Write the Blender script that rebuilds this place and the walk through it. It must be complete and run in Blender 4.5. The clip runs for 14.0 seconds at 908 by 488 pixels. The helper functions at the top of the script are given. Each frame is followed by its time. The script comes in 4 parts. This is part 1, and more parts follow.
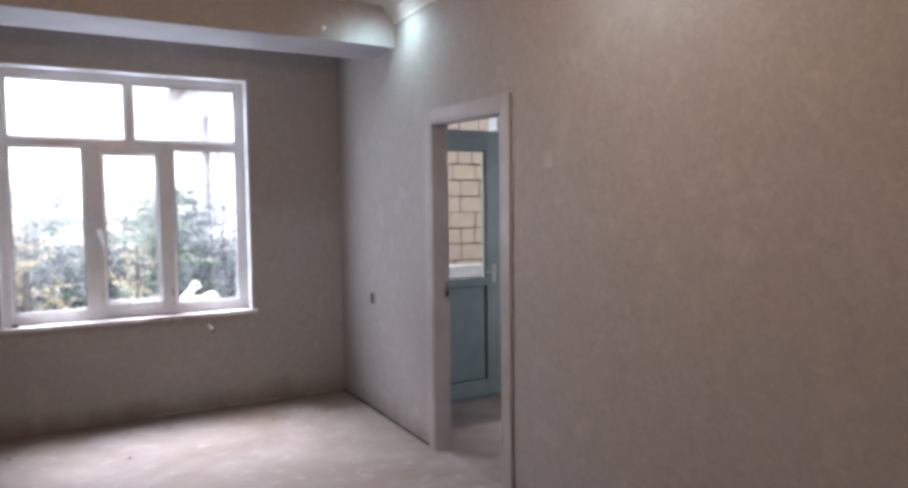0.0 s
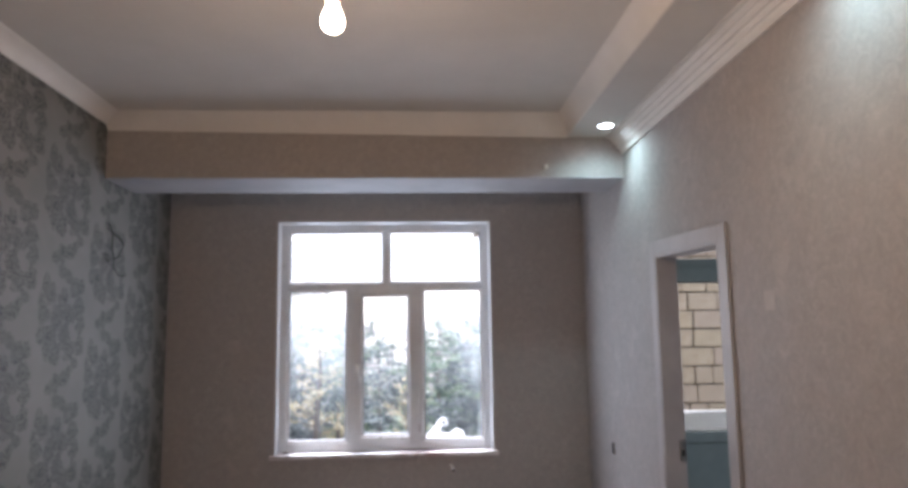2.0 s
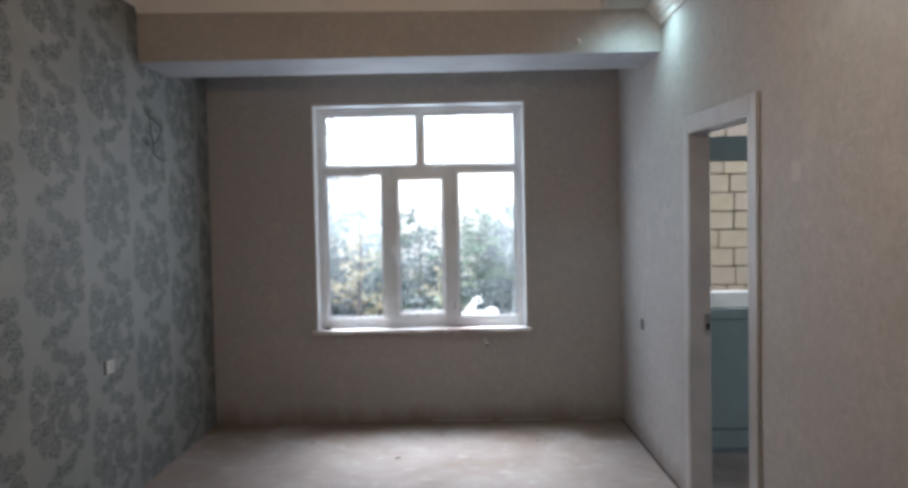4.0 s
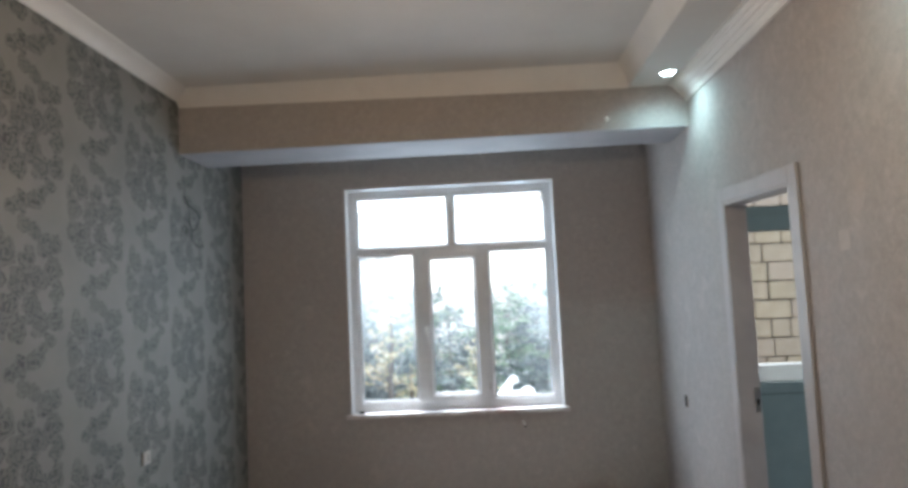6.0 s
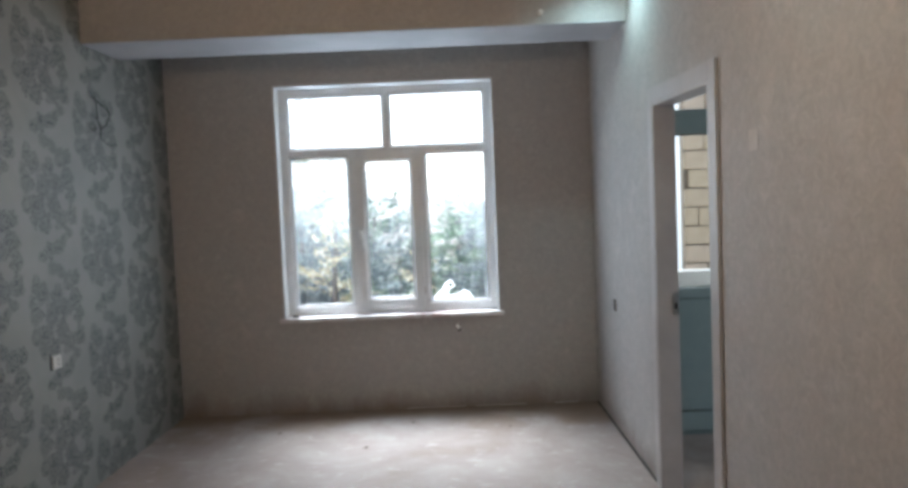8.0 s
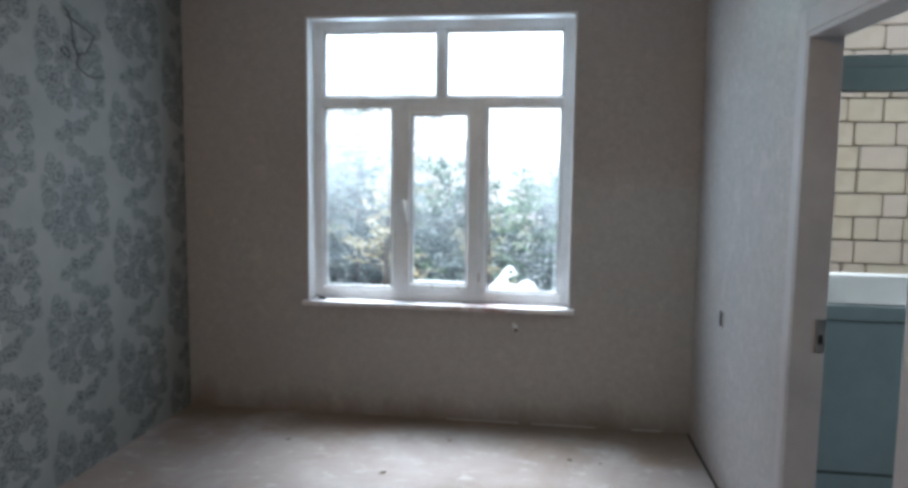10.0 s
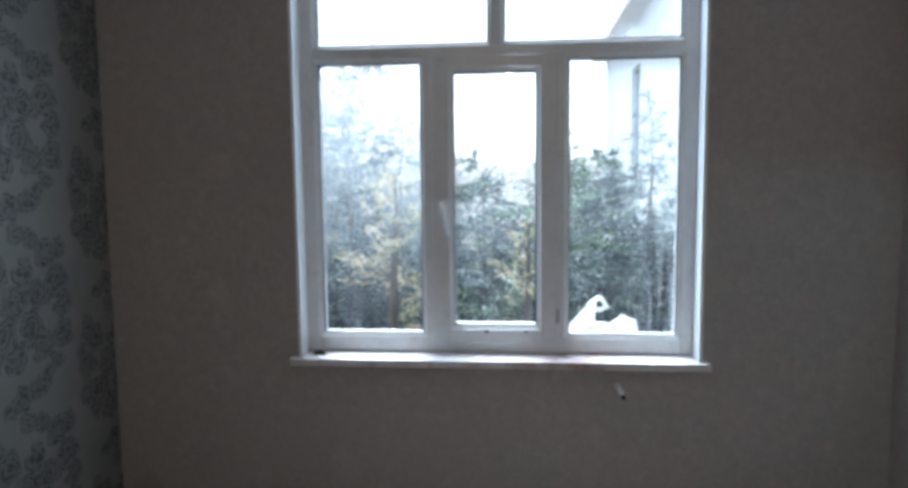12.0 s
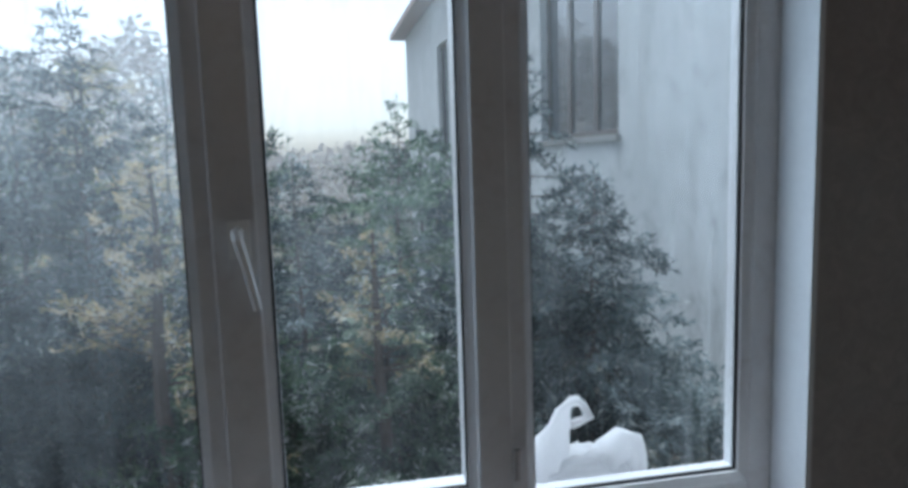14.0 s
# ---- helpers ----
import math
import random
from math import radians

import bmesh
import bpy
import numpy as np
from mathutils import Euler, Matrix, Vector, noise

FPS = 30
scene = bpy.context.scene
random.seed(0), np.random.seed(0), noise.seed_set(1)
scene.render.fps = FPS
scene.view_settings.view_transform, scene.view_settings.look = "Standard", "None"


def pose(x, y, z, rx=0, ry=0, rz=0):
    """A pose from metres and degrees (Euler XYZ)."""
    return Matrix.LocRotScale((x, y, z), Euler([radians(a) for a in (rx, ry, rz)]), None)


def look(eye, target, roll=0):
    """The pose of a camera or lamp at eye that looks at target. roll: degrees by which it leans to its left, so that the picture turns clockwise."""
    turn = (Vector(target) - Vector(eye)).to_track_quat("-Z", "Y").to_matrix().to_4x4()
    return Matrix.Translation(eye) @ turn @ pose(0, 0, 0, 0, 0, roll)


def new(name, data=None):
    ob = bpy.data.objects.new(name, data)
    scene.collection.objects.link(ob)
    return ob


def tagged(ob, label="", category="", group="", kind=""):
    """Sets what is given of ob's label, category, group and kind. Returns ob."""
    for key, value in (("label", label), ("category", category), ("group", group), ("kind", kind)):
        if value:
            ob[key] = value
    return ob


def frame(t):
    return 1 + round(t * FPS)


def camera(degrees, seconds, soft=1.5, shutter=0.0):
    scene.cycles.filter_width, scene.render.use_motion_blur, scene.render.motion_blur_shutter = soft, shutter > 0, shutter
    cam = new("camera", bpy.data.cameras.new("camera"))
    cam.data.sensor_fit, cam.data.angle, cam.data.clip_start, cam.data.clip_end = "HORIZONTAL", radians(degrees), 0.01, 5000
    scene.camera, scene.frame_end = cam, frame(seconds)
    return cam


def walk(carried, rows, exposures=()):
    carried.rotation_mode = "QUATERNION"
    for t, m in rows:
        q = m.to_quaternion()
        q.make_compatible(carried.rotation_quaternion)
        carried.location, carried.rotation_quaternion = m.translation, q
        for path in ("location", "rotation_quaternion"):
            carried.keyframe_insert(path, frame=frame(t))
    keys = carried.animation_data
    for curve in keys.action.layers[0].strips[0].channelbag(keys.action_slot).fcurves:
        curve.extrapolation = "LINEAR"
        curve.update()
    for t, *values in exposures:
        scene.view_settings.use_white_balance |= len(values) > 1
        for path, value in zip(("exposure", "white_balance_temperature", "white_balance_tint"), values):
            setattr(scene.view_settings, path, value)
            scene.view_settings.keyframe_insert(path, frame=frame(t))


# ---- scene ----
cam = camera(66.4, 14.0, soft=3.6)
PATH = [
    (0, (1.791, -5.535, 1.55), (2.753, -3.785, 1.436), -0.7),
    (0.5, (2.071, -5.416, 1.59), (2.884, -3.591, 1.674), -0.9),
    (1, (2.257, -5.342, 1.639), (2.812, -3.435, 1.874), -3.2),
    (1.5, (2.352, -5.403, 1.647), (2.54, -3.432, 1.932), 0.5),
    (2, (2.404, -5.463, 1.653), (2.521, -3.482, 1.904), -0.8),
    (2.5, (2.435, -5.53, 1.683), (2.469, -3.564, 2.046), -1.7),
    (3, (2.446, -5.599, 1.728), (2.499, -3.68, 2.288), -2.1),
    (3.5, (2.494, -5.536, 1.611), (2.505, -3.539, 1.718), -0.8),
    (3.7, (2.503, -5.517, 1.591), (2.502, -3.518, 1.527), -0.8),
    (5.8, (2.42, -5.467, 1.587), (2.315, -3.47, 1.623), -2.8),
    (6, (2.417, -5.488, 1.601), (2.342, -3.495, 1.763), -2.7),
    (6.5, (2.44, -5.536, 1.651), (2.436, -3.561, 1.969), -2.7),
    (7, (2.484, -5.552, 1.629), (2.518, -3.572, 1.913), -2.1),
    (7.5, (2.594, -5.504, 1.578), (2.63, -3.505, 1.623), -1.1),
    (7.7, (2.636, -5.444, 1.568), (2.66, -3.445, 1.517), -1.6),
    (9.8, (2.901, -4.449, 1.559), (2.678, -2.472, 1.351), -0.1),
    (10, (2.874, -4.283, 1.555), (2.607, -2.31, 1.36), 0.7),
    (10.5, (2.746, -3.93, 1.553), (2.385, -1.972, 1.361), -0.7),
    (11, (2.619, -3.563, 1.549), (2.128, -1.627, 1.448), -1.6),
    (11.5, (2.444, -3.229, 1.501), (2.046, -1.271, 1.4), 0.3),
    (12, (2.282, -2.834, 1.507), (2.094, -0.852, 1.312), -0.6),
    (12.5, (2.232, -2.407, 1.506), (2.069, -0.427, 1.283), -1.1),
    (13, (2.098, -1.997, 1.506), (1.978, -0.01, 1.315), 0.4),
    (13.2, (2.06, -1.834, 1.526), (1.994, 0.154, 1.313), -1.5),
    (13.5, (2.033, -1.569, 1.517), (2.194, 0.412, 1.291), -1.2),
    (13.8, (2.05, -1.359, 1.531), (2.304, 0.615, 1.333), -3.2),
    (14, (2.088, -1.144, 1.504), (2.475, 0.803, 1.26), -1.8),
]
EXPOSURES = [(0, 2.42, 6150, 18), (1.2, 2.25, 6050, 17), (2.3, 2.2, 6100, 15), (3, 2.05, 6400, 14), (3.6, 2.12, 5950, 9), (5.8, 2.45, 5850, 4), (6.5, 2.3, 6050, 4), (7.7, 2.4, 5950, 4),
             (10, 2.28, 5620, 2), (11, 2.05, 5520, 2), (12.5, 1.65, 5400, 3), (13.1, 1.4, 5380, 2), (13.5, 0.95, 5420, 2), (14, 0.4, 5480, 3)]
walk(cam, [(t, look(e, g, r)) for t, e, g, r in PATH], EXPOSURES)

# ---- world and sun ----
SUN_ELEVATION, SUN_AZIMUTH = 58.0, 343.0
world = bpy.data.worlds.new("sky")
scene.world = world
world.use_nodes = True
wn = world.node_tree
wn.nodes.clear()
sky_tex = wn.nodes.new("ShaderNodeTexSky")
sky_tex.sky_type = "NISHITA"
sky_tex.sun_disc = False
sky_tex.sun_elevation = radians(SUN_ELEVATION)
sky_tex.sun_rotation = radians(SUN_AZIMUTH)
sky_tex.air_density, sky_tex.dust_density, sky_tex.ozone_density = 1.0, 3.0, 1.0
sky_bg = wn.nodes.new("ShaderNodeBackground")
sky_bg.inputs["Strength"].default_value = 0.15
sky_out = wn.nodes.new("ShaderNodeOutputWorld")
haze = wn.nodes.new("ShaderNodeHueSaturation")
haze.inputs["Saturation"].default_value, haze.inputs["Value"].default_value = 0.5, 1.1
wn.links.new(sky_tex.outputs[0], haze.inputs["Color"])
wn.links.new(haze.outputs[0], sky_bg.inputs["Color"])
wn.links.new(sky_bg.outputs[0], sky_out.inputs["Surface"])

sun = new("sun", bpy.data.lights.new("sun", "SUN"))
sun.data.energy, sun.data.angle, sun.data.color = 1.9, radians(40.0), (0.95, 0.98, 1.0)
_a, _e = radians(SUN_AZIMUTH), radians(SUN_ELEVATION)
sun.matrix_world = look((0, 0, 12), (-math.sin(_a) * math.cos(_e), -math.cos(_a) * math.cos(_e), 12 - math.sin(_e)))

# sky light through the window, most of it from the open side away from the neighbouring house
for _x in (1.66, 2.18, 2.70):
    window_sky = new("window_sky", bpy.data.lights.new("window_sky", "AREA"))
    window_sky.data.shape, window_sky.data.size, window_sky.data.size_y = "RECTANGLE", 0.30, 1.68
    window_sky.data.energy, window_sky.data.color = 1.32, (0.78, 0.89, 1.0)
    window_sky.matrix_world = look((_x, 0.087, 1.64), (_x + 0.12, -1.0, 1.64))

# fill lamp added in an unseen opening to brighten the kitchen
kitchen_fill = new("kitchen_fill_lamp", bpy.data.lights.new("kitchen_fill_lamp", "AREA"))
kitchen_fill.data.shape, kitchen_fill.data.size, kitchen_fill.data.size_y = "RECTANGLE", 1.35, 1.3
kitchen_fill.data.energy, kitchen_fill.data.color = 4.2, (0.86, 0.93, 1.0)
kitchen_fill.matrix_world = look((6.62, -2.5, 1.62), (5.0, -2.3, 1.45))

# ---- plan ----
XW, XE = 0.515, 3.757          # room's west and east wall faces
YN, YS = 0.0, -6.70            # window wall face, back wall face
ZC = 3.02                      # main ceiling
BEAM_Y0, BEAM_Y1, BEAM_Z = -1.165, -0.705, 2.624
STRIP_X, STRIP_Z = 3.40, 2.885
WX0, WX1, WZ0, WZ1 = 1.352, 3.008, 0.745, 2.522   # window opening
DY0, DY1, DZ = -2.50, -1.685, 2.045               # door opening
WALL_T = 0.10
KX1 = 6.6                      # kitchen's far side
KY = -0.83                     # kitchen's outer wall, inner face
GZ = -0.90                     # ground

# ---- materials ----


def mat(name, rough=0.6, metal=0.0):
    m = bpy.data.materials.new(name)
    m.use_nodes = True
    nt = m.node_tree
    nt.nodes.clear()
    out = nt.nodes.new("ShaderNodeOutputMaterial")
    b = nt.nodes.new("ShaderNodeBsdfPrincipled")
    b.inputs["Roughness"].default_value = rough
    b.inputs["Metallic"].default_value = metal
    nt.links.new(b.outputs[0], out.inputs[0])
    return m, nt, b


def coords(nt, scale=(1, 1, 1), kind="Object"):
    tc = nt.nodes.new("ShaderNodeTexCoord")
    mp = nt.nodes.new("ShaderNodeMapping")
    mp.inputs["Scale"].default_value = scale
    nt.links.new(tc.outputs[kind], mp.inputs[0])
    return mp.outputs[0]


def noise_tex(nt, vec, scale, detail=4, rough=0.6, dist=0.0):
    n = nt.nodes.new("ShaderNodeTexNoise")
    n.inputs["Scale"].default_value = scale
    n.inputs["Detail"].default_value = detail
    n.inputs["Roughness"].default_value = rough
    n.inputs["Distortion"].default_value = dist
    nt.links.new(vec, n.inputs["Vector"])
    return n.outputs[0]


def ramp(nt, fac, stops):
    r = nt.nodes.new("ShaderNodeValToRGB")
    while len(r.color_ramp.elements) < len(stops):
        r.color_ramp.elements.new(0.5)
    for el, (p, c) in zip(r.color_ramp.elements, stops):
        el.position = p
        el.color = (*c, 1) if len(c) == 3 else c
    nt.links.new(fac, r.inputs[0])
    return r.outputs[0]


def mixc(nt, fac, a, b, blend="MIX"):
    n = nt.nodes.new("ShaderNodeMix")
    n.data_type, n.blend_type = "RGBA", blend
    for sock, v in ((n.inputs[0], fac), (n.inputs[6], a), (n.inputs[7], b)):
        if hasattr(v, "links"):
            nt.links.new(v, sock)
        elif isinstance(v, (int, float)):
            sock.default_value = v
        else:
            sock.default_value = (*v, 1)
    return n.outputs[2]


def mth(nt, op, a, b=None, c=None, clamp=False):
    n = nt.nodes.new("ShaderNodeMath")
    n.operation, n.use_clamp = op, clamp
    for i, v in enumerate((a, b, c)):
        if v is None:
            continue
        if isinstance(v, (int, float)):
            n.inputs[i].default_value = v
        else:
            nt.links.new(v, n.inputs[i])
    return n.outputs[0]


def bump(nt, b, height, strength=0.3, distance=0.01):
    n = nt.nodes.new("ShaderNodeBump")
    n.inputs["Strength"].default_value = strength
    n.inputs["Distance"].default_value = distance
    nt.links.new(height, n.inputs["Height"])
    nt.links.new(n.outputs[0], b.inputs["Normal"])


def mottled(name, c1, c2, scale=3.0, rough=0.6, metal=0.0, fine=60.0, relief=0.15, dirt=None, dirt_amount=0.3, spread=(0.35, 0.65)):
    """A surface with large soft variation, fine grain and a light relief."""
    m, nt, b = mat(name, rough, metal)
    v = coords(nt)
    big = noise_tex(nt, v, scale, 5, 0.6)
    col = ramp(nt, big, [(spread[0], c1), (spread[1], c2)])
    f = noise_tex(nt, v, fine, 3, 0.7)
    col = mixc(nt, mth(nt, "MULTIPLY", f, 0.25), col, tuple(0.6 * c for c in c1))
    if dirt:
        d = ramp(nt, noise_tex(nt, v, scale * 2.3, 8, 0.7, 0.4), [(0.52, (0, 0, 0)), (0.75, (1, 1, 1))])
        col = mixc(nt, mth(nt, "MULTIPLY", d, dirt_amount), col, dirt)
    nt.links.new(col, b.inputs["Base Color"])
    bump(nt, b, f, relief, 0.004)
    return m


def wallpaper_beige():
    """Vinyl wallpaper in grey-beige, embossed with fine crumpled flecks that shine a little, in 1.06 m strips."""
    m, nt, b = mat("beige_embossed_wallpaper", 0.5)
    v = coords(nt)
    fleck = noise_tex(nt, v, 26, 6, 0.72, 1.2)
    fine = noise_tex(nt, v, 120, 3, 0.7)
    big = noise_tex(nt, v, 1.6, 3, 0.5)
    base = ramp(nt, fleck, [(0.32, (0.345, 0.325, 0.312)), (0.50, (0.39, 0.368, 0.354)), (0.68, (0.455, 0.43, 0.412))])
    col = mixc(nt, ramp(nt, big, [(0.35, (0, 0, 0)), (0.7, (0.5, 0.5, 0.5))]), base, (0.375, 0.352, 0.345))
    spots = noise_tex(nt, v, 5.5, 2, 0.4)
    pale = ramp(nt, spots, [(0.62, (0, 0, 0)), (0.70, (1, 1, 1))])
    col = mixc(nt, mth(nt, "MULTIPLY", pale, 0.16), col, (0.62, 0.58, 0.54))
    # glue marks, wider than they are high, and faint warm blotches
    marks = ramp(nt, noise_tex(nt, coords(nt, (5, 5, 11)), 1.0, 4, 0.6, 0.6), [(0.62, (0, 0, 0)), (0.74, (1, 1, 1))])
    col = mixc(nt, mth(nt, "MULTIPLY", marks, 0.22), col, (0.58, 0.56, 0.52))
    warm = ramp(nt, noise_tex(nt, v, 4.0, 5, 0.65), [(0.45, (0, 0, 0)), (0.68, (1, 1, 1))])
    col = mixc(nt, mth(nt, "MULTIPLY", warm, 0.20), col, (0.44, 0.36, 0.33))
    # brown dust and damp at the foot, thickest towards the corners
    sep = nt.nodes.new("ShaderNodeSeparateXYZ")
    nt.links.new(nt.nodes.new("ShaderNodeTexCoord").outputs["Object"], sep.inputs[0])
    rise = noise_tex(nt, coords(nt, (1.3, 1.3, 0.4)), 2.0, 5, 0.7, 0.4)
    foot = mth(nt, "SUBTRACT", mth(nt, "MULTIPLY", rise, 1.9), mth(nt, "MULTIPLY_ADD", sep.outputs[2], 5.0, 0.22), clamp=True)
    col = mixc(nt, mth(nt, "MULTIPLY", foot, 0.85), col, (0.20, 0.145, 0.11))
    nt.links.new(col, b.inputs["Base Color"])
    nt.links.new(ramp(nt, fleck, [(0.40, (0.80, 0.80, 0.80)), (0.62, (0.55, 0.55, 0.55))]), b.inputs["Roughness"])
    h = mth(nt, "ADD", mth(nt, "MULTIPLY", fleck, 0.8), mth(nt, "MULTIPLY", fine, 0.3))
    bump(nt, b, h, 0.35, 0.004)
    return m


CURLS = [(0.12, 0.19, 0.045), (0.19, 0.20, 0.030), (-0.14, 0.15, 0.050), (-0.19, 0.20, 0.026), (-0.01, 0.13, 0.036), (-0.235, 0.12, 0.022),
         (0.17, 0.08, 0.050), (-0.20, 0.045, 0.042), (-0.06, 0.03, 0.050), (0.06, 0.04, 0.050), (-0.21, -0.07, 0.040), (-0.12, -0.08, 0.052),
         (0.02, -0.08, 0.052), (0.20, -0.02, 0.036), (0.19, -0.13, 0.042), (0.08, -0.15, 0.048), (-0.07, -0.17, 0.045), (-0.16, -0.16, 0.026),
         (0.14, -0.225, 0.024), (0.09, -0.27, 0.020), (0.04, -0.31, 0.030), (-0.05, -0.325, 0.036), (-0.05, 0.36, 0.036), (-0.12, -0.345, 0.026), (-0.12, 0.34, 0.026),
         (-0.03, 0.27, 0.028), (0.04, 0.24, 0.022)]


def wallpaper_damask():
    """Pale grey-green wallpaper with dark scrolled damask motifs, half-drop repeat of 0.53 by 0.70 m."""
    m, nt, b = mat("damask_wallpaper", 0.6)
    tc = nt.nodes.new("ShaderNodeTexCoord")
    sep = nt.nodes.new("ShaderNodeSeparateXYZ")
    nt.links.new(tc.outputs["Object"], sep.inputs[0])
    wob = noise_tex(nt, tc.outputs["Object"], 9, 2, 0.5)
    y = mth(nt, "DIVIDE", mth(nt, "SUBTRACT", sep.outputs[1], 0.80), 0.53)
    col_i = mth(nt, "FLOOR", y)
    u = mth(nt, "MULTIPLY", mth(nt, "SUBTRACT", mth(nt, "SUBTRACT", y, col_i), 0.5), 0.53)
    odd = mth(nt, "MULTIPLY", mth(nt, "PINGPONG", col_i, 1.0), 0.5)
    zz = mth(nt, "ADD", mth(nt, "DIVIDE", mth(nt, "SUBTRACT", sep.outputs[2], 0.365), 0.685), odd)
    w = mth(nt, "MULTIPLY", mth(nt, "SUBTRACT", mth(nt, "FRACT", zz), 0.5), 0.685)
    au = mth(nt, "ABSOLUTE", u)
    loc = nt.nodes.new("ShaderNodeCombineXYZ")
    nt.links.new(u, loc.inputs[0])
    nt.links.new(w, loc.inputs[1])
    # the motif: rounded curls of ink, each with rings inside, and one pale oval
    wv = nt.nodes.new("ShaderNodeTexNoise")
    wv.inputs["Scale"].default_value, wv.inputs["Detail"].default_value = 20, 2
    nt.links.new(loc.outputs[0], wv.inputs["Vector"])
    sub, scl, add = (nt.nodes.new("ShaderNodeVectorMath") for _ in range(3))
    sub.operation, scl.operation, add.operation = "SUBTRACT", "MULTIPLY", "ADD"
    nt.links.new(wv.outputs[1], sub.inputs[0])
    sub.inputs[1].default_value = (0.5, 0.5, 0.5)
    nt.links.new(sub.outputs[0], scl.inputs[0])
    scl.inputs[1].default_value = (0.075, 0.075, 0.0)
    nt.links.new(scl.outputs[0], add.inputs[0])
    nt.links.new(loc.outputs[0], add.inputs[1])

    def away(cx, cz):
        dn = nt.nodes.new("ShaderNodeVectorMath")
        dn.operation = "DISTANCE"
        nt.links.new(add.outputs[0], dn.inputs[0])
        dn.inputs[1].default_value = (cx, cz, 0)
        return dn.outputs["Value"]

    field = None
    for cx, cz, rad in CURLS:
        d = mth(nt, "SUBTRACT", away(cx, cz), rad + 0.012)
        field = d if field is None else mth(nt, "MINIMUM", field, d)
    field = mth(nt, "MAXIMUM", field, mth(nt, "SUBTRACT", 0.032, away(0.125, -0.065)))
    inside = mth(nt, "MULTIPLY", mth(nt, "SUBTRACT", 0.004, field), 160.0, clamp=True)
    lump = noise_tex(nt, loc.outputs[0], 30, 2, 0.5)
    ring = mth(nt, "SINE", mth(nt, "ADD", mth(nt, "MULTIPLY", field, 230.0), mth(nt, "MULTIPLY", lump, 15.0)))
    ring = ramp(nt, ring, [(0.25, (0.32, 0.32, 0.32)), (0.60, (1, 1, 1))])
    # broken ink: uneven print
    ink = ramp(nt, wob, [(0.25, (0.75, 0.75, 0.75)), (0.7, (1, 1, 1))])
    fac = mth(nt, "MULTIPLY", mth(nt, "MULTIPLY", inside, ring), ink)
    v = coords(nt)
    ground = ramp(nt, noise_tex(nt, v, 3.5, 4, 0.6), [(0.3, (0.195, 0.20, 0.188)), (0.7, (0.25, 0.25, 0.232))])
    fine = noise_tex(nt, v, 90, 3, 0.7)
    ground = mixc(nt, mth(nt, "MULTIPLY", fine, 0.3), ground, (0.17, 0.175, 0.17))
    col = mixc(nt, fac, ground, (0.055, 0.057, 0.062))
    nt.links.new(col, b.inputs["Base Color"])
    bump(nt, b, mth(nt, "ADD", fine, mth(nt, "MULTIPLY", fac, 0.8)), 0.25, 0.003)
    return m


def dusty_floor():
    m, nt, b = mat("dusty_floor", 0.75)
    v = coords(nt)
    big = noise_tex(nt, v, 1.3, 6, 0.62, 0.5)
    col = ramp(nt, big, [(0.34, (0.205, 0.158, 0.142)), (0.50, (0.30, 0.252, 0.242)), (0.66, (0.40, 0.365, 0.362))])
    streak = noise_tex(nt, coords(nt, (14, 1.2, 1)), 1.5, 5, 0.65)
    col = mixc(nt, mth(nt, "MULTIPLY", streak, 0.6), col, (0.29, 0.225, 0.20))
    blot = ramp(nt, noise_tex(nt, v, 5.5, 6, 0.75, 0.8), [(0.60, (0, 0, 0)), (0.74, (1, 1, 1))])
    col = mixc(nt, mth(nt, "MULTIPLY", blot, 0.6), col, (0.25, 0.19, 0.15))
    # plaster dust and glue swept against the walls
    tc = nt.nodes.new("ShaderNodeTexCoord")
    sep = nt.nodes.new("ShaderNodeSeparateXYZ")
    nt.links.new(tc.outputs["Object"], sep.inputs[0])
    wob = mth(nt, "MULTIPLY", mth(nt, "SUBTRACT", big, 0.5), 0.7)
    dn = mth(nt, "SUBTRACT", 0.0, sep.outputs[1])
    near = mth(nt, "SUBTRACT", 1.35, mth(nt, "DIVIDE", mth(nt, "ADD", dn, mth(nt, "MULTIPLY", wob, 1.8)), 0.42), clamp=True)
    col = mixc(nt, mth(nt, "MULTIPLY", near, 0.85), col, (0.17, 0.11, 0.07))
    spill = ramp(nt, noise_tex(nt, coords(nt, (1, 1.8, 1)), 7.0, 7, 0.72, 0.3), [(0.56, (0, 0, 0)), (0.64, (1, 1, 1))])
    col = mixc(nt, mth(nt, "MULTIPLY", mth(nt, "MULTIPLY", spill, 0.4), mth(nt, "SUBTRACT", 1.0, near)), col, (0.56, 0.52, 0.51))
    scuff = ramp(nt, noise_tex(nt, coords(nt, (3, 1, 1)), 11.0, 6, 0.8, 1.0), [(0.60, (0, 0, 0)), (0.68, (1, 1, 1))])
    col = mixc(nt, mth(nt, "MULTIPLY", scuff, 0.45), col, (0.20, 0.15, 0.12))
    f = noise_tex(nt, v, 70, 4, 0.75)
    col = mixc(nt, mth(nt, "MULTIPLY", f, 0.25), col, (0.34, 0.30, 0.27))
    nt.links.new(col, b.inputs["Base Color"])
    bump(nt, b, mth(nt, "ADD", f, big), 0.25, 0.006)
    return m


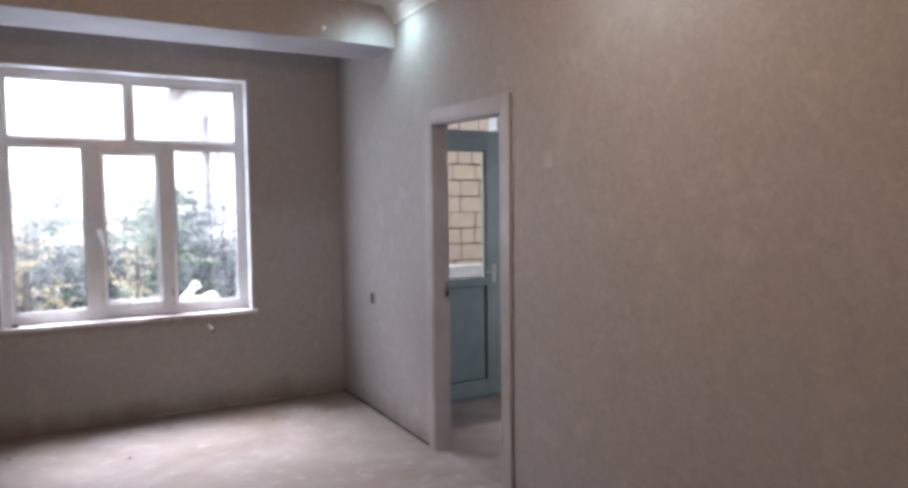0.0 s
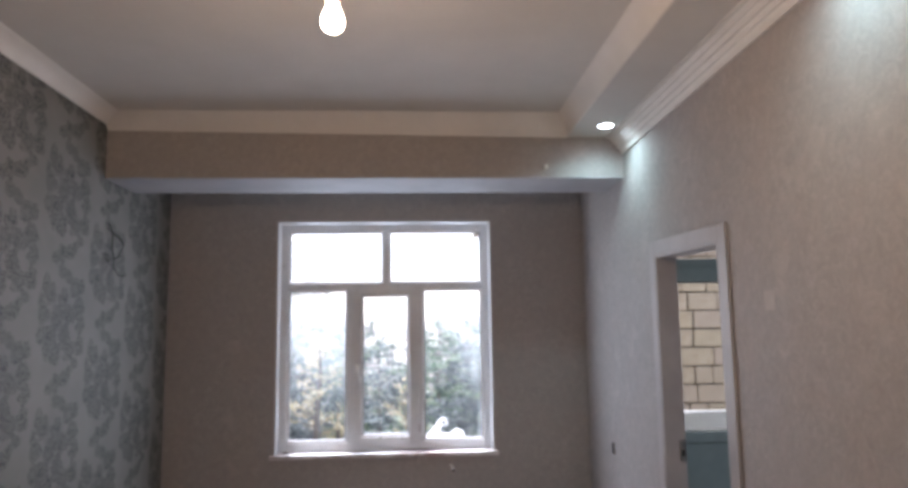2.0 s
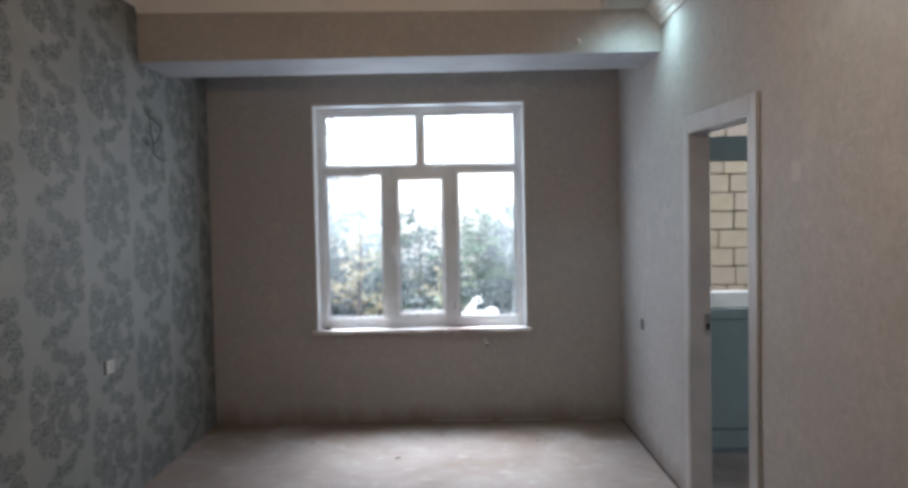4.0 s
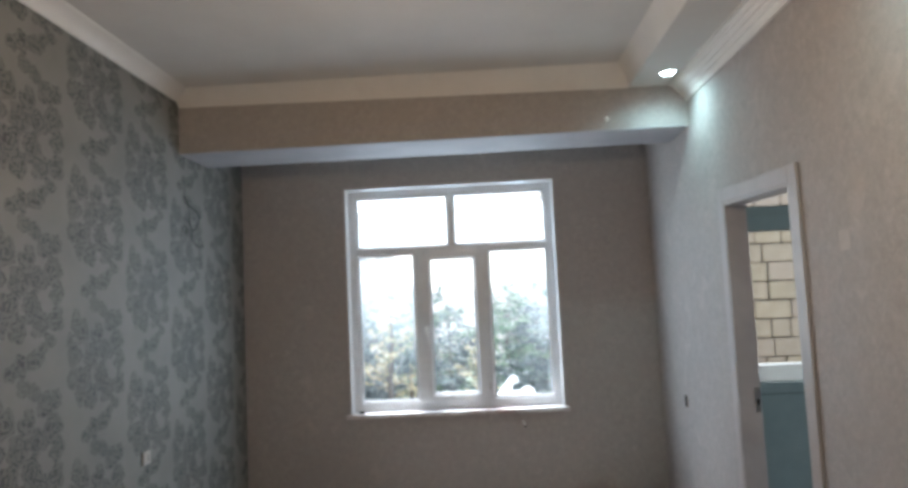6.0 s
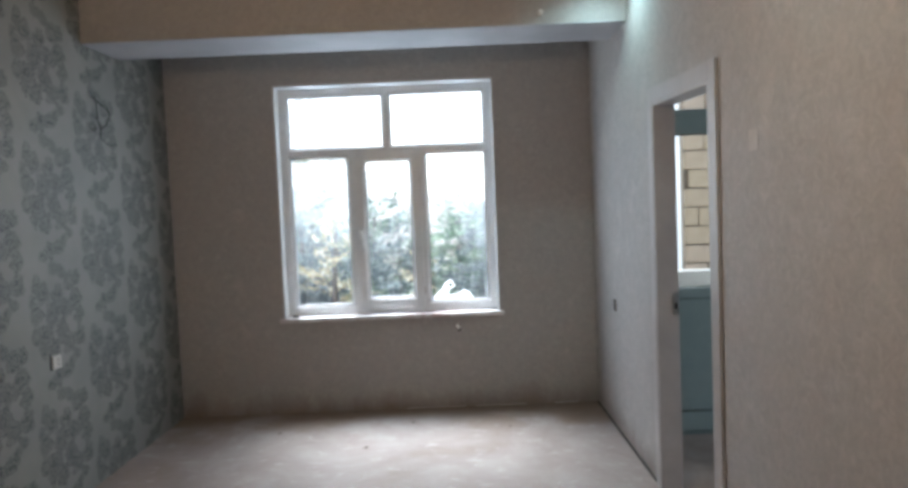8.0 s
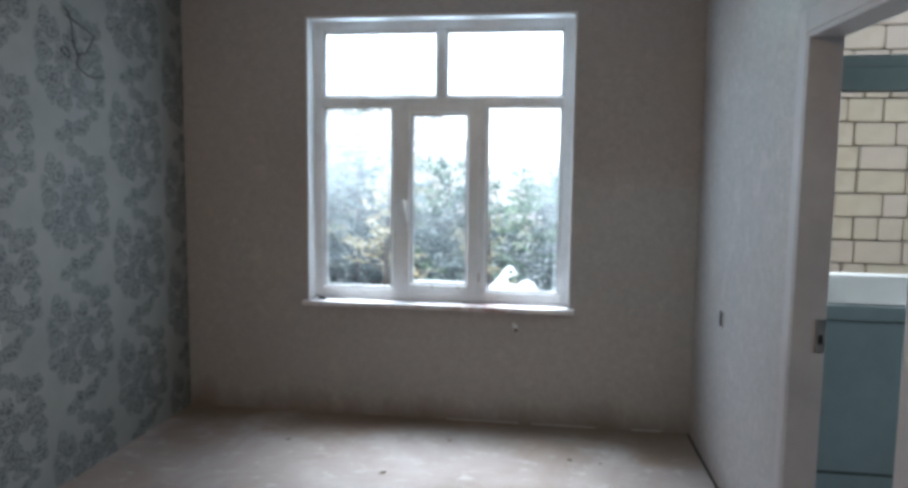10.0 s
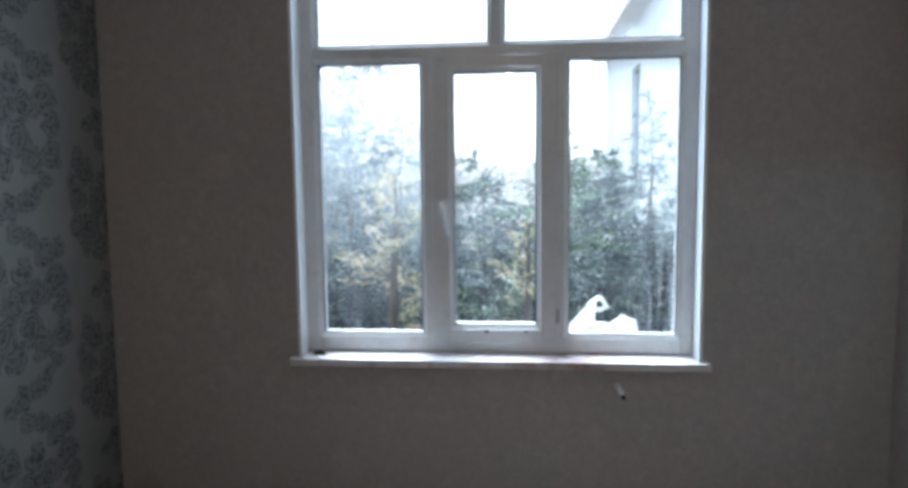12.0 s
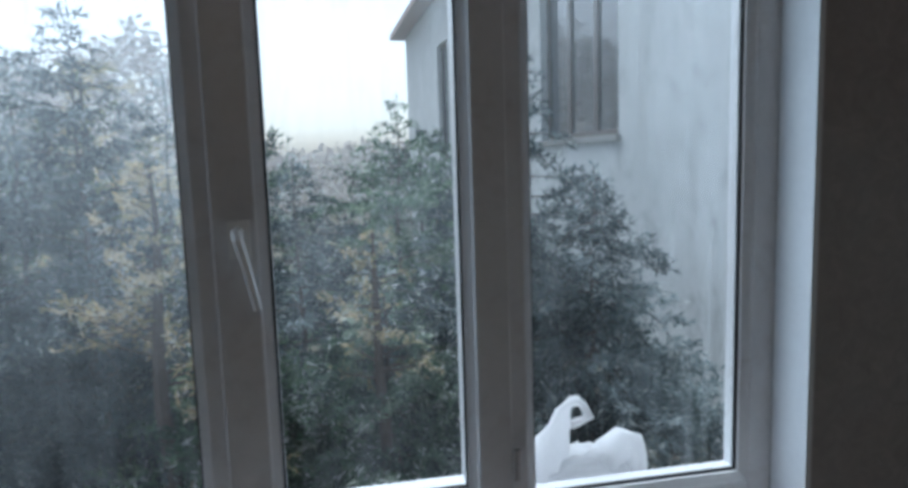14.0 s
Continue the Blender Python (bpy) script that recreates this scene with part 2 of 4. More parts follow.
def gloss_amount(nt):
    """Share of light that a pane reflects: little face on, much at a grazing angle."""
    lw = nt.nodes.new("ShaderNodeLayerWeight")
    return mth(nt, "MULTIPLY_ADD", mth(nt, "POWER", lw.outputs["Facing"], 5.0), 0.8, 0.02)


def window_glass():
    """Clear glass with a film of rain streaks, dust and painted haze, thicker higher up."""
    m = bpy.data.materials.new("dirty_hazed_glass")
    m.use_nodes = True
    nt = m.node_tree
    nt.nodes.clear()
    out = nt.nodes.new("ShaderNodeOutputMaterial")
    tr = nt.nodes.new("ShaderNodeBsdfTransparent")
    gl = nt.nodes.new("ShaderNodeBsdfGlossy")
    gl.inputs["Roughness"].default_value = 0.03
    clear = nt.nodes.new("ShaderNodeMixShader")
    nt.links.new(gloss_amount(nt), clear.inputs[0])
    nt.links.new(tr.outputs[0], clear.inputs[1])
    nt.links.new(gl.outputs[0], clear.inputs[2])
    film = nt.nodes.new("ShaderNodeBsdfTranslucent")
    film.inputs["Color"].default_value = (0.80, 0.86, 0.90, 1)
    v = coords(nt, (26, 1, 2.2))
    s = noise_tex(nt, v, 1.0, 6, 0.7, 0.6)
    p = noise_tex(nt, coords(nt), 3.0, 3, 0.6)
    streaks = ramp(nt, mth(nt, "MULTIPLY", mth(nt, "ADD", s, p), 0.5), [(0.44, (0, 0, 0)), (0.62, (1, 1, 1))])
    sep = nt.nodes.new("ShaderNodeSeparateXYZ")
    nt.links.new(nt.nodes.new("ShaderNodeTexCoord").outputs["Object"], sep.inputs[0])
    # film grows with height, painting bright haze over the upper trees
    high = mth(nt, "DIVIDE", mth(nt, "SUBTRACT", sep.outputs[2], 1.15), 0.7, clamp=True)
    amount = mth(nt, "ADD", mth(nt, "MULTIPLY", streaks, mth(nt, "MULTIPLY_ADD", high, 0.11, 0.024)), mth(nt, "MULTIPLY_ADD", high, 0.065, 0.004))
    # dirt and painted haze on first pane, dried rain runs on last's outer edge
    dirt_haze = mth(nt, "MULTIPLY", mth(nt, "SUBTRACT", 1.95, sep.outputs[0]), 10.0, clamp=True)
    dirt_haze = mth(nt, "MULTIPLY", dirt_haze, mth(nt, "MULTIPLY", mth(nt, "SUBTRACT", sep.outputs[2], 0.90), 0.95, clamp=True))
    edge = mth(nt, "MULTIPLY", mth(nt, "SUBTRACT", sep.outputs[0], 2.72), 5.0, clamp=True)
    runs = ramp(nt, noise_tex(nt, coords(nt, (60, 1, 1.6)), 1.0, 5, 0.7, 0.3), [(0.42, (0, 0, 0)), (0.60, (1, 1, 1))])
    extra = mth(nt, "ADD", mth(nt, "MULTIPLY", dirt_haze, 0.09), mth(nt, "MULTIPLY", mth(nt, "MULTIPLY", edge, runs), 0.07))
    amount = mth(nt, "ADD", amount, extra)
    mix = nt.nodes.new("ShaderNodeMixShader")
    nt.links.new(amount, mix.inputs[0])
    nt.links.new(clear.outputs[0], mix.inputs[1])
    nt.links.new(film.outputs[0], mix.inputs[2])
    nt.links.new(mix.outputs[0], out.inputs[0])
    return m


def plain_glass():
    m = bpy.data.materials.new("clear_glass")
    m.use_nodes = True
    nt = m.node_tree
    nt.nodes.clear()
    out = nt.nodes.new("ShaderNodeOutputMaterial")
    tr = nt.nodes.new("ShaderNodeBsdfTransparent")
    gl = nt.nodes.new("ShaderNodeBsdfGlossy")
    gl.inputs["Roughness"].default_value = 0.02
    mix = nt.nodes.new("ShaderNodeMixShader")
    nt.links.new(gloss_amount(nt), mix.inputs[0])
    nt.links.new(tr.outputs[0], mix.inputs[1])
    nt.links.new(gl.outputs[0], mix.inputs[2])
    nt.links.new(mix.outputs[0], out.inputs[0])
    return m


def glow(name, color, strength):
    m = bpy.data.materials.new(name)
    m.use_nodes = True
    nt = m.node_tree
    nt.nodes.clear()
    out = nt.nodes.new("ShaderNodeOutputMaterial")
    e = nt.nodes.new("ShaderNodeEmission")
    e.inputs[0].default_value = (*color, 1)
    e.inputs[1].default_value = strength
    nt.links.new(e.outputs[0], out.inputs[0])
    return m


def leaf_mat(name, c1, c2, c3, flecks=0.9):
    m, nt, b = mat(name, 0.65)
    g = nt.nodes.new("ShaderNodeNewGeometry")
    big = noise_tex(nt, coords(nt), 3.6, 3, 0.6)
    f = mth(nt, "ADD", mth(nt, "MULTIPLY", g.outputs["Random Per Island"], 0.46), mth(nt, "MULTIPLY_ADD", big, 2.3, -0.86))
    col = ramp(nt, f, [(0.25, c1), (0.62, c2), (0.98, c3)])
    # near-white glints of light painted on a few leaves, mostly in loose clusters
    cluster = ramp(nt, noise_tex(nt, coords(nt), 1.9, 2, 0.5), [(0.46, (0.05, 0.05, 0.05)), (0.62, (1, 1, 1))])
    pale = mth(nt, "GREATER_THAN", g.outputs["Random Per Island"], mth(nt, "MULTIPLY_ADD", cluster, -0.16, 0.985))
    col = mixc(nt, mth(nt, "MULTIPLY", pale, flecks), col, (0.74, 0.77, 0.72))
    nt.links.new(col, b.inputs["Base Color"])
    tl, mx = nt.nodes.new("ShaderNodeBsdfTranslucent"), nt.nodes.new("ShaderNodeMixShader")
    nt.links.new(b.inputs["Base Color"].links[0].from_socket, tl.inputs[0])
    mx.inputs[0].default_value = 0.4
    nt.links.new(b.outputs[0], mx.inputs[1])
    nt.links.new(tl.outputs[0], mx.inputs[2])
    nt.links.new(mx.outputs[0], next(n for n in nt.nodes if n.type == "OUTPUT_MATERIAL").inputs[0])
    return m


def brick_mat():
    m, nt, b = mat("cream_limestone_block", 0.85)
    oi = nt.nodes.new("ShaderNodeObjectInfo")
    v = coords(nt)
    n1 = noise_tex(nt, v, 7, 5, 0.65)
    col = ramp(nt, n1, [(0.3, (0.33, 0.255, 0.165)), (0.6, (0.43, 0.345, 0.235))])
    col = mixc(nt, mth(nt, "MULTIPLY", oi.outputs["Random"], 0.65), col, (0.41, 0.315, 0.255))
    f = noise_tex(nt, v, 60, 4, 0.7)
    pits = ramp(nt, f, [(0.30, (1, 1, 1)), (0.45, (0, 0, 0))])
    col = mixc(nt, mth(nt, "MULTIPLY", pits, 0.5), col, (0.30, 0.24, 0.15))
    nt.links.new(col, b.inputs["Base Color"])
    bump(nt, b, mth(nt, "ADD", f, n1), 0.5, 0.01)
    return m


M_BEIGE = wallpaper_beige()
M_DAMASK = wallpaper_damask()
M_FLOOR = dusty_floor()
M_FLOOR_DARK = mottled("brown_dusty_floor", (0.22, 0.175, 0.15), (0.32, 0.27, 0.24), 2.5, 0.8, relief=0.2, dirt=(0.14, 0.11, 0.09), dirt_amount=0.5)
M_CEIL = mottled("white_ceiling_paint", (0.66, 0.64, 0.61), (0.72, 0.70, 0.67), 2.0, 0.7, relief=0.08)
M_CROWN = mottled("white_plaster_moulding", (0.76, 0.74, 0.71), (0.82, 0.80, 0.77), 4.0, 0.5, relief=0.06)
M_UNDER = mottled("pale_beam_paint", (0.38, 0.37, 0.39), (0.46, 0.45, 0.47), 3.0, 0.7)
M_PVC = mottled("white_pvc", (0.74, 0.75, 0.77), (0.82, 0.83, 0.84), 5.0, 0.32, relief=0.03, dirt=(0.42, 0.38, 0.36), dirt_amount=0.35)
M_SILL = mottled("dusty_white_sill", (0.62, 0.57, 0.57), (0.82, 0.82, 0.83), 4.0, 0.4, relief=0.05, dirt=(0.42, 0.28, 0.24), dirt_amount=0.9)
_nt, _b = M_SILL.node_tree, M_SILL.node_tree.nodes["Principled BSDF"]
_src = _b.inputs["Base Color"].links[0].from_socket
_sep = _nt.nodes.new("ShaderNodeSeparateXYZ")
_nt.links.new(_nt.nodes.new("ShaderNodeTexCoord").outputs["Object"], _sep.inputs[0])
_far = mth(_nt, "ABSOLUTE", mth(_nt, "SUBTRACT", _sep.outputs[0], 2.50))
_wet = mth(_nt, "MULTIPLY", mth(_nt, "SUBTRACT", 1.0, mth(_nt, "MULTIPLY", _far, 3.2), clamp=True),
           ramp(_nt, noise_tex(_nt, coords(_nt), 16, 5, 0.7), [(0.38, (0, 0, 0)), (0.56, (1, 1, 1))]))
_nt.links.new(mixc(_nt, mth(_nt, "MULTIPLY", _wet, 0.8), _src, (0.34, 0.17, 0.15)), _b.inputs["Base Color"])
M_REVEAL = mottled("white_reveal_plaster", (0.78, 0.80, 0.82), (0.84, 0.86, 0.88), 5.0, 0.6, relief=0.08)
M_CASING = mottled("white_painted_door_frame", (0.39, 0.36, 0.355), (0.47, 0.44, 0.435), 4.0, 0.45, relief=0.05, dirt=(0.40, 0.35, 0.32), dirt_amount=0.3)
M_RUBBER = mottled("black_rubber_gasket", (0.012, 0.012, 0.013), (0.03, 0.03, 0.03), 20, 0.6)
M_GLASS = window_glass()
M_CLEAR = plain_glass()
M_TEAL = mottled("grey_green_pvc", (0.215, 0.262, 0.253), (0.262, 0.315, 0.305), 4.0, 0.4, relief=0.04)
M_METAL = mottled("brushed_steel", (0.45, 0.43, 0.42), (0.6, 0.58, 0.56), 20, 0.35, 1.0)
M_DARK = mottled("dark_hole", (0.01, 0.01, 0.01), (0.02, 0.018, 0.016), 20, 0.9)
M_PLATE = mottled("white_plastic", (0.84, 0.84, 0.83), (0.90, 0.90, 0.89), 8, 0.4)
M_WIRE = mottled("brown_twisted_cable", (0.10, 0.065, 0.045), (0.16, 0.10, 0.07), 60, 0.55)
M_RED = mottled("red_insulating_tape", (0.55, 0.10, 0.09), (0.65, 0.16, 0.14), 40, 0.5)
M_SOCKET = mottled("brown_bakelite", (0.05, 0.035, 0.028), (0.09, 0.06, 0.045), 40, 0.4)
M_PALE_PAPER = mottled("pale_wallpaper_patch", (0.46, 0.43, 0.40), (0.52, 0.49, 0.46), 12, 0.6)
M_MARK = mottled("thin_dried_plaster", (0.40, 0.385, 0.375), (0.50, 0.48, 0.46), 30, 0.7)
M_CHIP = mottled("dark_plaster_chip", (0.10, 0.08, 0.06), (0.18, 0.14, 0.11), 60, 0.9)
M_BULB = glow("lit_bulb_glass", (1.0, 0.78, 0.56), 5.0)
_nt = M_BULB.node_tree
_add, _tr = _nt.nodes.new("ShaderNodeAddShader"), _nt.nodes.new("ShaderNodeBsdfTransparent")
_nt.links.new(next(n for n in _nt.nodes if n.type == "EMISSION").outputs[0], _add.inputs[0])
_nt.links.new(_tr.outputs[0], _add.inputs[1])
_nt.links.new(_add.outputs[0], next(n for n in _nt.nodes if n.type == "OUTPUT_MATERIAL").inputs[0])
M_LED = glow("lit_led_disc", (0.82, 0.95, 1.0), 7.0)
M_BAG = mottled("white_plastic_bag", (0.88, 0.89, 0.90), (0.94, 0.94, 0.95), 9.0, 0.4, relief=0.3)
_nt, _b = M_BAG.node_tree, M_BAG.node_tree.nodes["Principled BSDF"]
_tl, _mx = _nt.nodes.new("ShaderNodeBsdfTranslucent"), _nt.nodes.new("ShaderNodeMixShader")
_tl.inputs[0].default_value, _mx.inputs[0].default_value = (0.97, 0.97, 0.98, 1), 0.65
_nt.links.new(_b.outputs[0], _mx.inputs[1])
_nt.links.new(_tl.outputs[0], _mx.inputs[2])
_nt.links.new(_mx.outputs[0], next(n for n in _nt.nodes if n.type == "OUTPUT_MATERIAL").inputs[0])
M_RENDER = mottled("grey_render", (0.51, 0.525, 0.515), (0.61, 0.62, 0.61), 1.1, 0.85, relief=0.2, dirt=(0.26, 0.26, 0.25), dirt_amount=0.8)
M_MORTAR = mottled("dark_mortar", (0.10, 0.08, 0.055), (0.17, 0.13, 0.09), 12, 0.95)
M_BRICK = brick_mat()
M_PARAPET = mottled("white_parapet_paint", (0.25, 0.245, 0.225), (0.32, 0.315, 0.29), 3, 0.6, dirt=(0.36, 0.34, 0.30))
M_EARTH = mottled("bare_earth", (0.10, 0.085, 0.06), (0.17, 0.15, 0.10), 1.2, 0.95, relief=0.5, dirt=(0.06, 0.08, 0.03), dirt_amount=0.7)
M_BARK = mottled("rough_bark", (0.07, 0.055, 0.045), (0.14, 0.11, 0.09), 14, 0.95, relief=0.6)
M_NEEDLE = leaf_mat("cypress_needles", (0.018, 0.038, 0.030), (0.10, 0.165, 0.105), (0.56, 0.63, 0.48))
M_BLUE = leaf_mat("dark_blue_green_needles", (0.012, 0.026, 0.030), (0.050, 0.082, 0.085), (0.34, 0.40, 0.40), 0.7)
M_GREEN = leaf_mat("fresh_green_needles", (0.022, 0.050, 0.028), (0.110, 0.205, 0.110), (0.50, 0.60, 0.40))
M_YELLOW = leaf_mat("yellowing_leaves", (0.20, 0.24, 0.12), (0.68, 0.55, 0.33), (0.92, 0.86, 0.72))
# blue conifers, and haze painted as pale needles on the trees behind
M_PALE = leaf_mat("blue_and_hazed_needles", (0.09, 0.13, 0.13), (0.24, 0.30, 0.30), (0.62, 0.68, 0.68))
# pale because the haze of distance is put into the leaf colour
M_FAR = leaf_mat("far_hazed_foliage", (0.42, 0.40, 0.36), (0.52, 0.48, 0.45), (0.62, 0.55, 0.53))
M_ROOF = mottled("weathered_roof_tiles", (0.28, 0.20, 0.16), (0.38, 0.28, 0.24), 3, 0.9)

# ---- mesh helpers ----


def box(bm, x0, x1, y0, y1, z0, z1):
    vs = [bm.verts.new((x, y, z)) for x in (x0, x1) for y in (y0, y1) for z in (z0, z1)]
    for f in ((0, 1, 3, 2), (4, 6, 7, 5), (0, 4, 5, 1), (2, 3, 7, 6), (0, 2, 6, 4), (1, 5, 7, 3)):
        bm.faces.new([vs[i] for i in f])
    return vs


def mesh_ob(name, bm, material, bevel=0.0, smooth=False):
    bmesh.ops.recalc_face_normals(bm, faces=bm.faces)
    if bevel:
        bmesh.ops.bevel(bm, geom=list(bm.edges), offset=bevel, segments=2, profile=0.5, affect="EDGES", clamp_overlap=True)
    me = bpy.data.meshes.new(name)
    bm.to_mesh(me)
    bm.free()
    me.materials.append(material)
    if smooth:
        me.shade_smooth()
    return new(name, me)


def part(name, bm, material, parent, label="", bevel=0.0, smooth=False):
    ob = mesh_ob(name, bm, material, bevel, smooth)
    ob.parent = parent
    if label:
        ob["label"] = label
    return ob


def struct(name, bm, material, label="", bevel=0.0, smooth=False, category=""):
    return tagged(mesh_ob(name, bm, material, bevel, smooth), label, category, "", "structure")


def boxes_bm(*bs):
    bm = bmesh.new()
    for b in bs:
        box(bm, *b)
    return bm


def sweep(bm, profile, a, b, axis):
    """Sweep a closed profile of (u, z) pairs along y (u is x) or along x (u is y)."""
    rows = []
    for s in (a, b):
        rows.append([bm.verts.new((u, s, z) if axis == "y" else (s, u, z)) for u, z in profile])
    n = len(profile)
    for i in range(n):
        bm.faces.new((rows[0][i], rows[0][(i + 1) % n], rows[1][(i + 1) % n], rows[1][i]))
    bm.faces.new(rows[0])
    bm.faces.new(rows[1][::-1])


def tube(bm, pts, radius, seg=8):
    """A round tube through points; radius a number or one for each point."""
    pts = [Vector(p) for p in pts]
    rad = radius if isinstance(radius, (list, tuple)) else [radius] * len(pts)
    prev = None
    for i, p in enumerate(pts):
        d = (pts[min(i + 1, len(pts) - 1)] - pts[max(i - 1, 0)]).normalized()
        a = d.orthogonal().normalized() if prev is None else (prev[1] - d * prev[1].dot(d)).normalized()
        c = d.cross(a)
        ring = [bm.verts.new(p + (a * math.cos(2 * math.pi * k / seg) + c * math.sin(2 * math.pi * k / seg)) * rad[i]) for k in range(seg)]
        if prev:
            for k in range(seg):
                bm.faces.new((prev[0][k], prev[0][(k + 1) % seg], ring[(k + 1) % seg], ring[k]))
        else:
            bm.faces.new(ring[::-1])
        prev = (ring, a)
    bm.faces.new(prev[0])


def lathe(bm, prof, cx, cy, seg=24):
    """Turn (radius, z) pairs round an upright axis."""
    rows = []
    for r, z in prof:
        if r < 1e-5:
            rows.append([bm.verts.new((cx, cy, z))])
        else:
            rows.append([bm.verts.new((cx + r * math.cos(2 * math.pi * k / seg), cy + r * math.sin(2 * math.pi * k / seg), z)) for k in range(seg)])
    for a, b in zip(rows, rows[1:]):
        for k in range(seg):
            q = [a[k % len(a)], a[(k + 1) % len(a)], b[(k + 1) % len(b)], b[k % len(b)]]
            q = list(dict.fromkeys(q))
            if len(q) > 2:
                bm.faces.new(q)


def ring_xz(bm, x0, x1, z0, z1, w, y0, y1):
    """A rectangular frame in the x-z plane, w wide (or left, right, bottom, top)."""
    l, r, b, t = w if isinstance(w, (tuple, list)) else (w,) * 4
    box(bm, x0, x0 + l, y0, y1, z0, z1)
    box(bm, x1 - r, x1, y0, y1, z0, z1)
    box(bm, x0 + l, x1 - r, y0, y1, z0, z0 + b)
    box(bm, x0 + l, x1 - r, y0, y1, z1 - t, z1)


# ---- the room ----
struct("floor_kitchen", boxes_bm((XE + WALL_T * 0.5, KX1 + 0.2, YS - 0.2, 0.0, -0.12, 0.0)), M_FLOOR_DARK, "dusty brown floor beyond the doorway", category="floor")
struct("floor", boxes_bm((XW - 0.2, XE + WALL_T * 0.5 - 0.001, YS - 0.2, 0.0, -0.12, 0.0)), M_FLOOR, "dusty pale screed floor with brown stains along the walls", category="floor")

T = 0.19
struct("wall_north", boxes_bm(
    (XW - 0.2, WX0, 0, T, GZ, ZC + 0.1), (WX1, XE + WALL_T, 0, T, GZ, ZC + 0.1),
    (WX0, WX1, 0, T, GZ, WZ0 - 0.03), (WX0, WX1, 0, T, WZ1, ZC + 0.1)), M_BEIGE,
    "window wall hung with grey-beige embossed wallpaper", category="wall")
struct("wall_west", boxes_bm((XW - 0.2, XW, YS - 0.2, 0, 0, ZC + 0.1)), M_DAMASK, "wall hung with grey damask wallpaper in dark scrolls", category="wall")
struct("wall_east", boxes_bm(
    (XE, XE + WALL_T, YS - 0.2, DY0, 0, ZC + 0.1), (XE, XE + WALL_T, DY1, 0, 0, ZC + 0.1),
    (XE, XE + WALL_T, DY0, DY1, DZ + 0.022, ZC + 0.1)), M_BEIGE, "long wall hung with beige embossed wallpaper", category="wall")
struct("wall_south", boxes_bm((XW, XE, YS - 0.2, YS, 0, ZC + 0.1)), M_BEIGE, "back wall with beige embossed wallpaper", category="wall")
struct("ceiling", boxes_bm((XW, XE, YS, 0, ZC, ZC + 0.1)), M_CEIL, "flat white painted ceiling", category="ceiling")
struct("roof_slab", boxes_bm((XW - 0.4, KX1 + 0.4, YS - 0.4, T, ZC + 0.1, ZC + 0.3)), M_RENDER, "plain concrete roof slab", category="roof")

bm = boxes_bm((XW, XE, BEAM_Y0, BEAM_Y1, BEAM_Z, ZC))
beam = struct("beam", bm, M_BEIGE, "ceiling beam papered in beige on its face", category="beam")
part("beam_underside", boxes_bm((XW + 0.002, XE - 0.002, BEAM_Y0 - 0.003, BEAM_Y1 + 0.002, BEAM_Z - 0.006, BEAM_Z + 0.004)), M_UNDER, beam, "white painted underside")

strip = struct("dropped_ceiling_strip", boxes_bm((STRIP_X, XE, YS, BEAM_Y0, STRIP_Z, ZC)), M_CEIL, "boxed-down white ceiling strip with recessed lights", category="ceiling strip")


def cove(x0, s, z0, z1, depth):
    """Profile of a stepped plaster cove: from the wall at x0 out by depth in the direction s, from z0 up to z1."""
    h = z1 - z0
    pr = [(x0, z0), (x0 + s * 0.08 * depth, z0), (x0 + s * 0.11 * depth, z0 + 0.08 * h)]
    for k in range(9):
        a = k / 8
        pr.append((x0 + s * depth * (0.14 + 0.78 * a - 0.05 * math.sin(math.pi * a)), z0 + h * (0.11 + 0.80 * a + 0.07 * math.sin(math.pi * a))))
    pr += [(x0 + s * 0.96 * depth, z0 + 0.95 * h), (x0 + s * depth, z1), (x0, z1)]
    return pr


bm = bmesh.new()
sweep(bm, cove(XW, 1, 2.953, ZC, 0.10), YS, BEAM_Y0, "y")
struct("crown_moulding_west", bm, M_CROWN, "white plaster crown moulding above the damask wall", category="moulding")
bm = bmesh.new()
sweep(bm, cove(BEAM_Y0, -1, 2.90, ZC, 0.10), XW + 0.002, STRIP_X - 0.003, "x")
for v in bm.verts:
    v.co.z += (ZC - v.co.z) / 0.12 * (0.018 if v.co.x > 2 else -0.022) * -1.0
struct("crown_moulding_north", bm, M_CROWN, "white plaster crown moulding on the beam", category="moulding")
bm = bmesh.new()
sweep(bm, cove(STRIP_X, -1, STRIP_Z + 0.003, ZC, 0.075), YS, BEAM_Y0, "y")
struct("crown_moulding_strip", bm, M_CROWN, "white plaster moulding along the ceiling strip", category="moulding")
pr = [(XE, 2.775), (XE - 0.012, 2.775), (XE - 0.012, 2.787)]
for k in range(4):
    u, z = XE - 0.014 - 0.021 * k, 2.790 + 0.023 * k
    pr += [(u, z), (u - 0.004, z + 0.010), (u - 0.010, z + 0.018), (u - 0.019, z + 0.020)]
pr += [(XE - 0.105, 2.872), (XE - 0.105, STRIP_Z), (XE, STRIP_Z)]
bm = bmesh.new()
sweep(bm, pr, YS, BEAM_Y0, "y")
struct("crown_moulding_east", bm, M_CROWN, "fluted white plaster crown moulding on the beige wall", category="moulding")

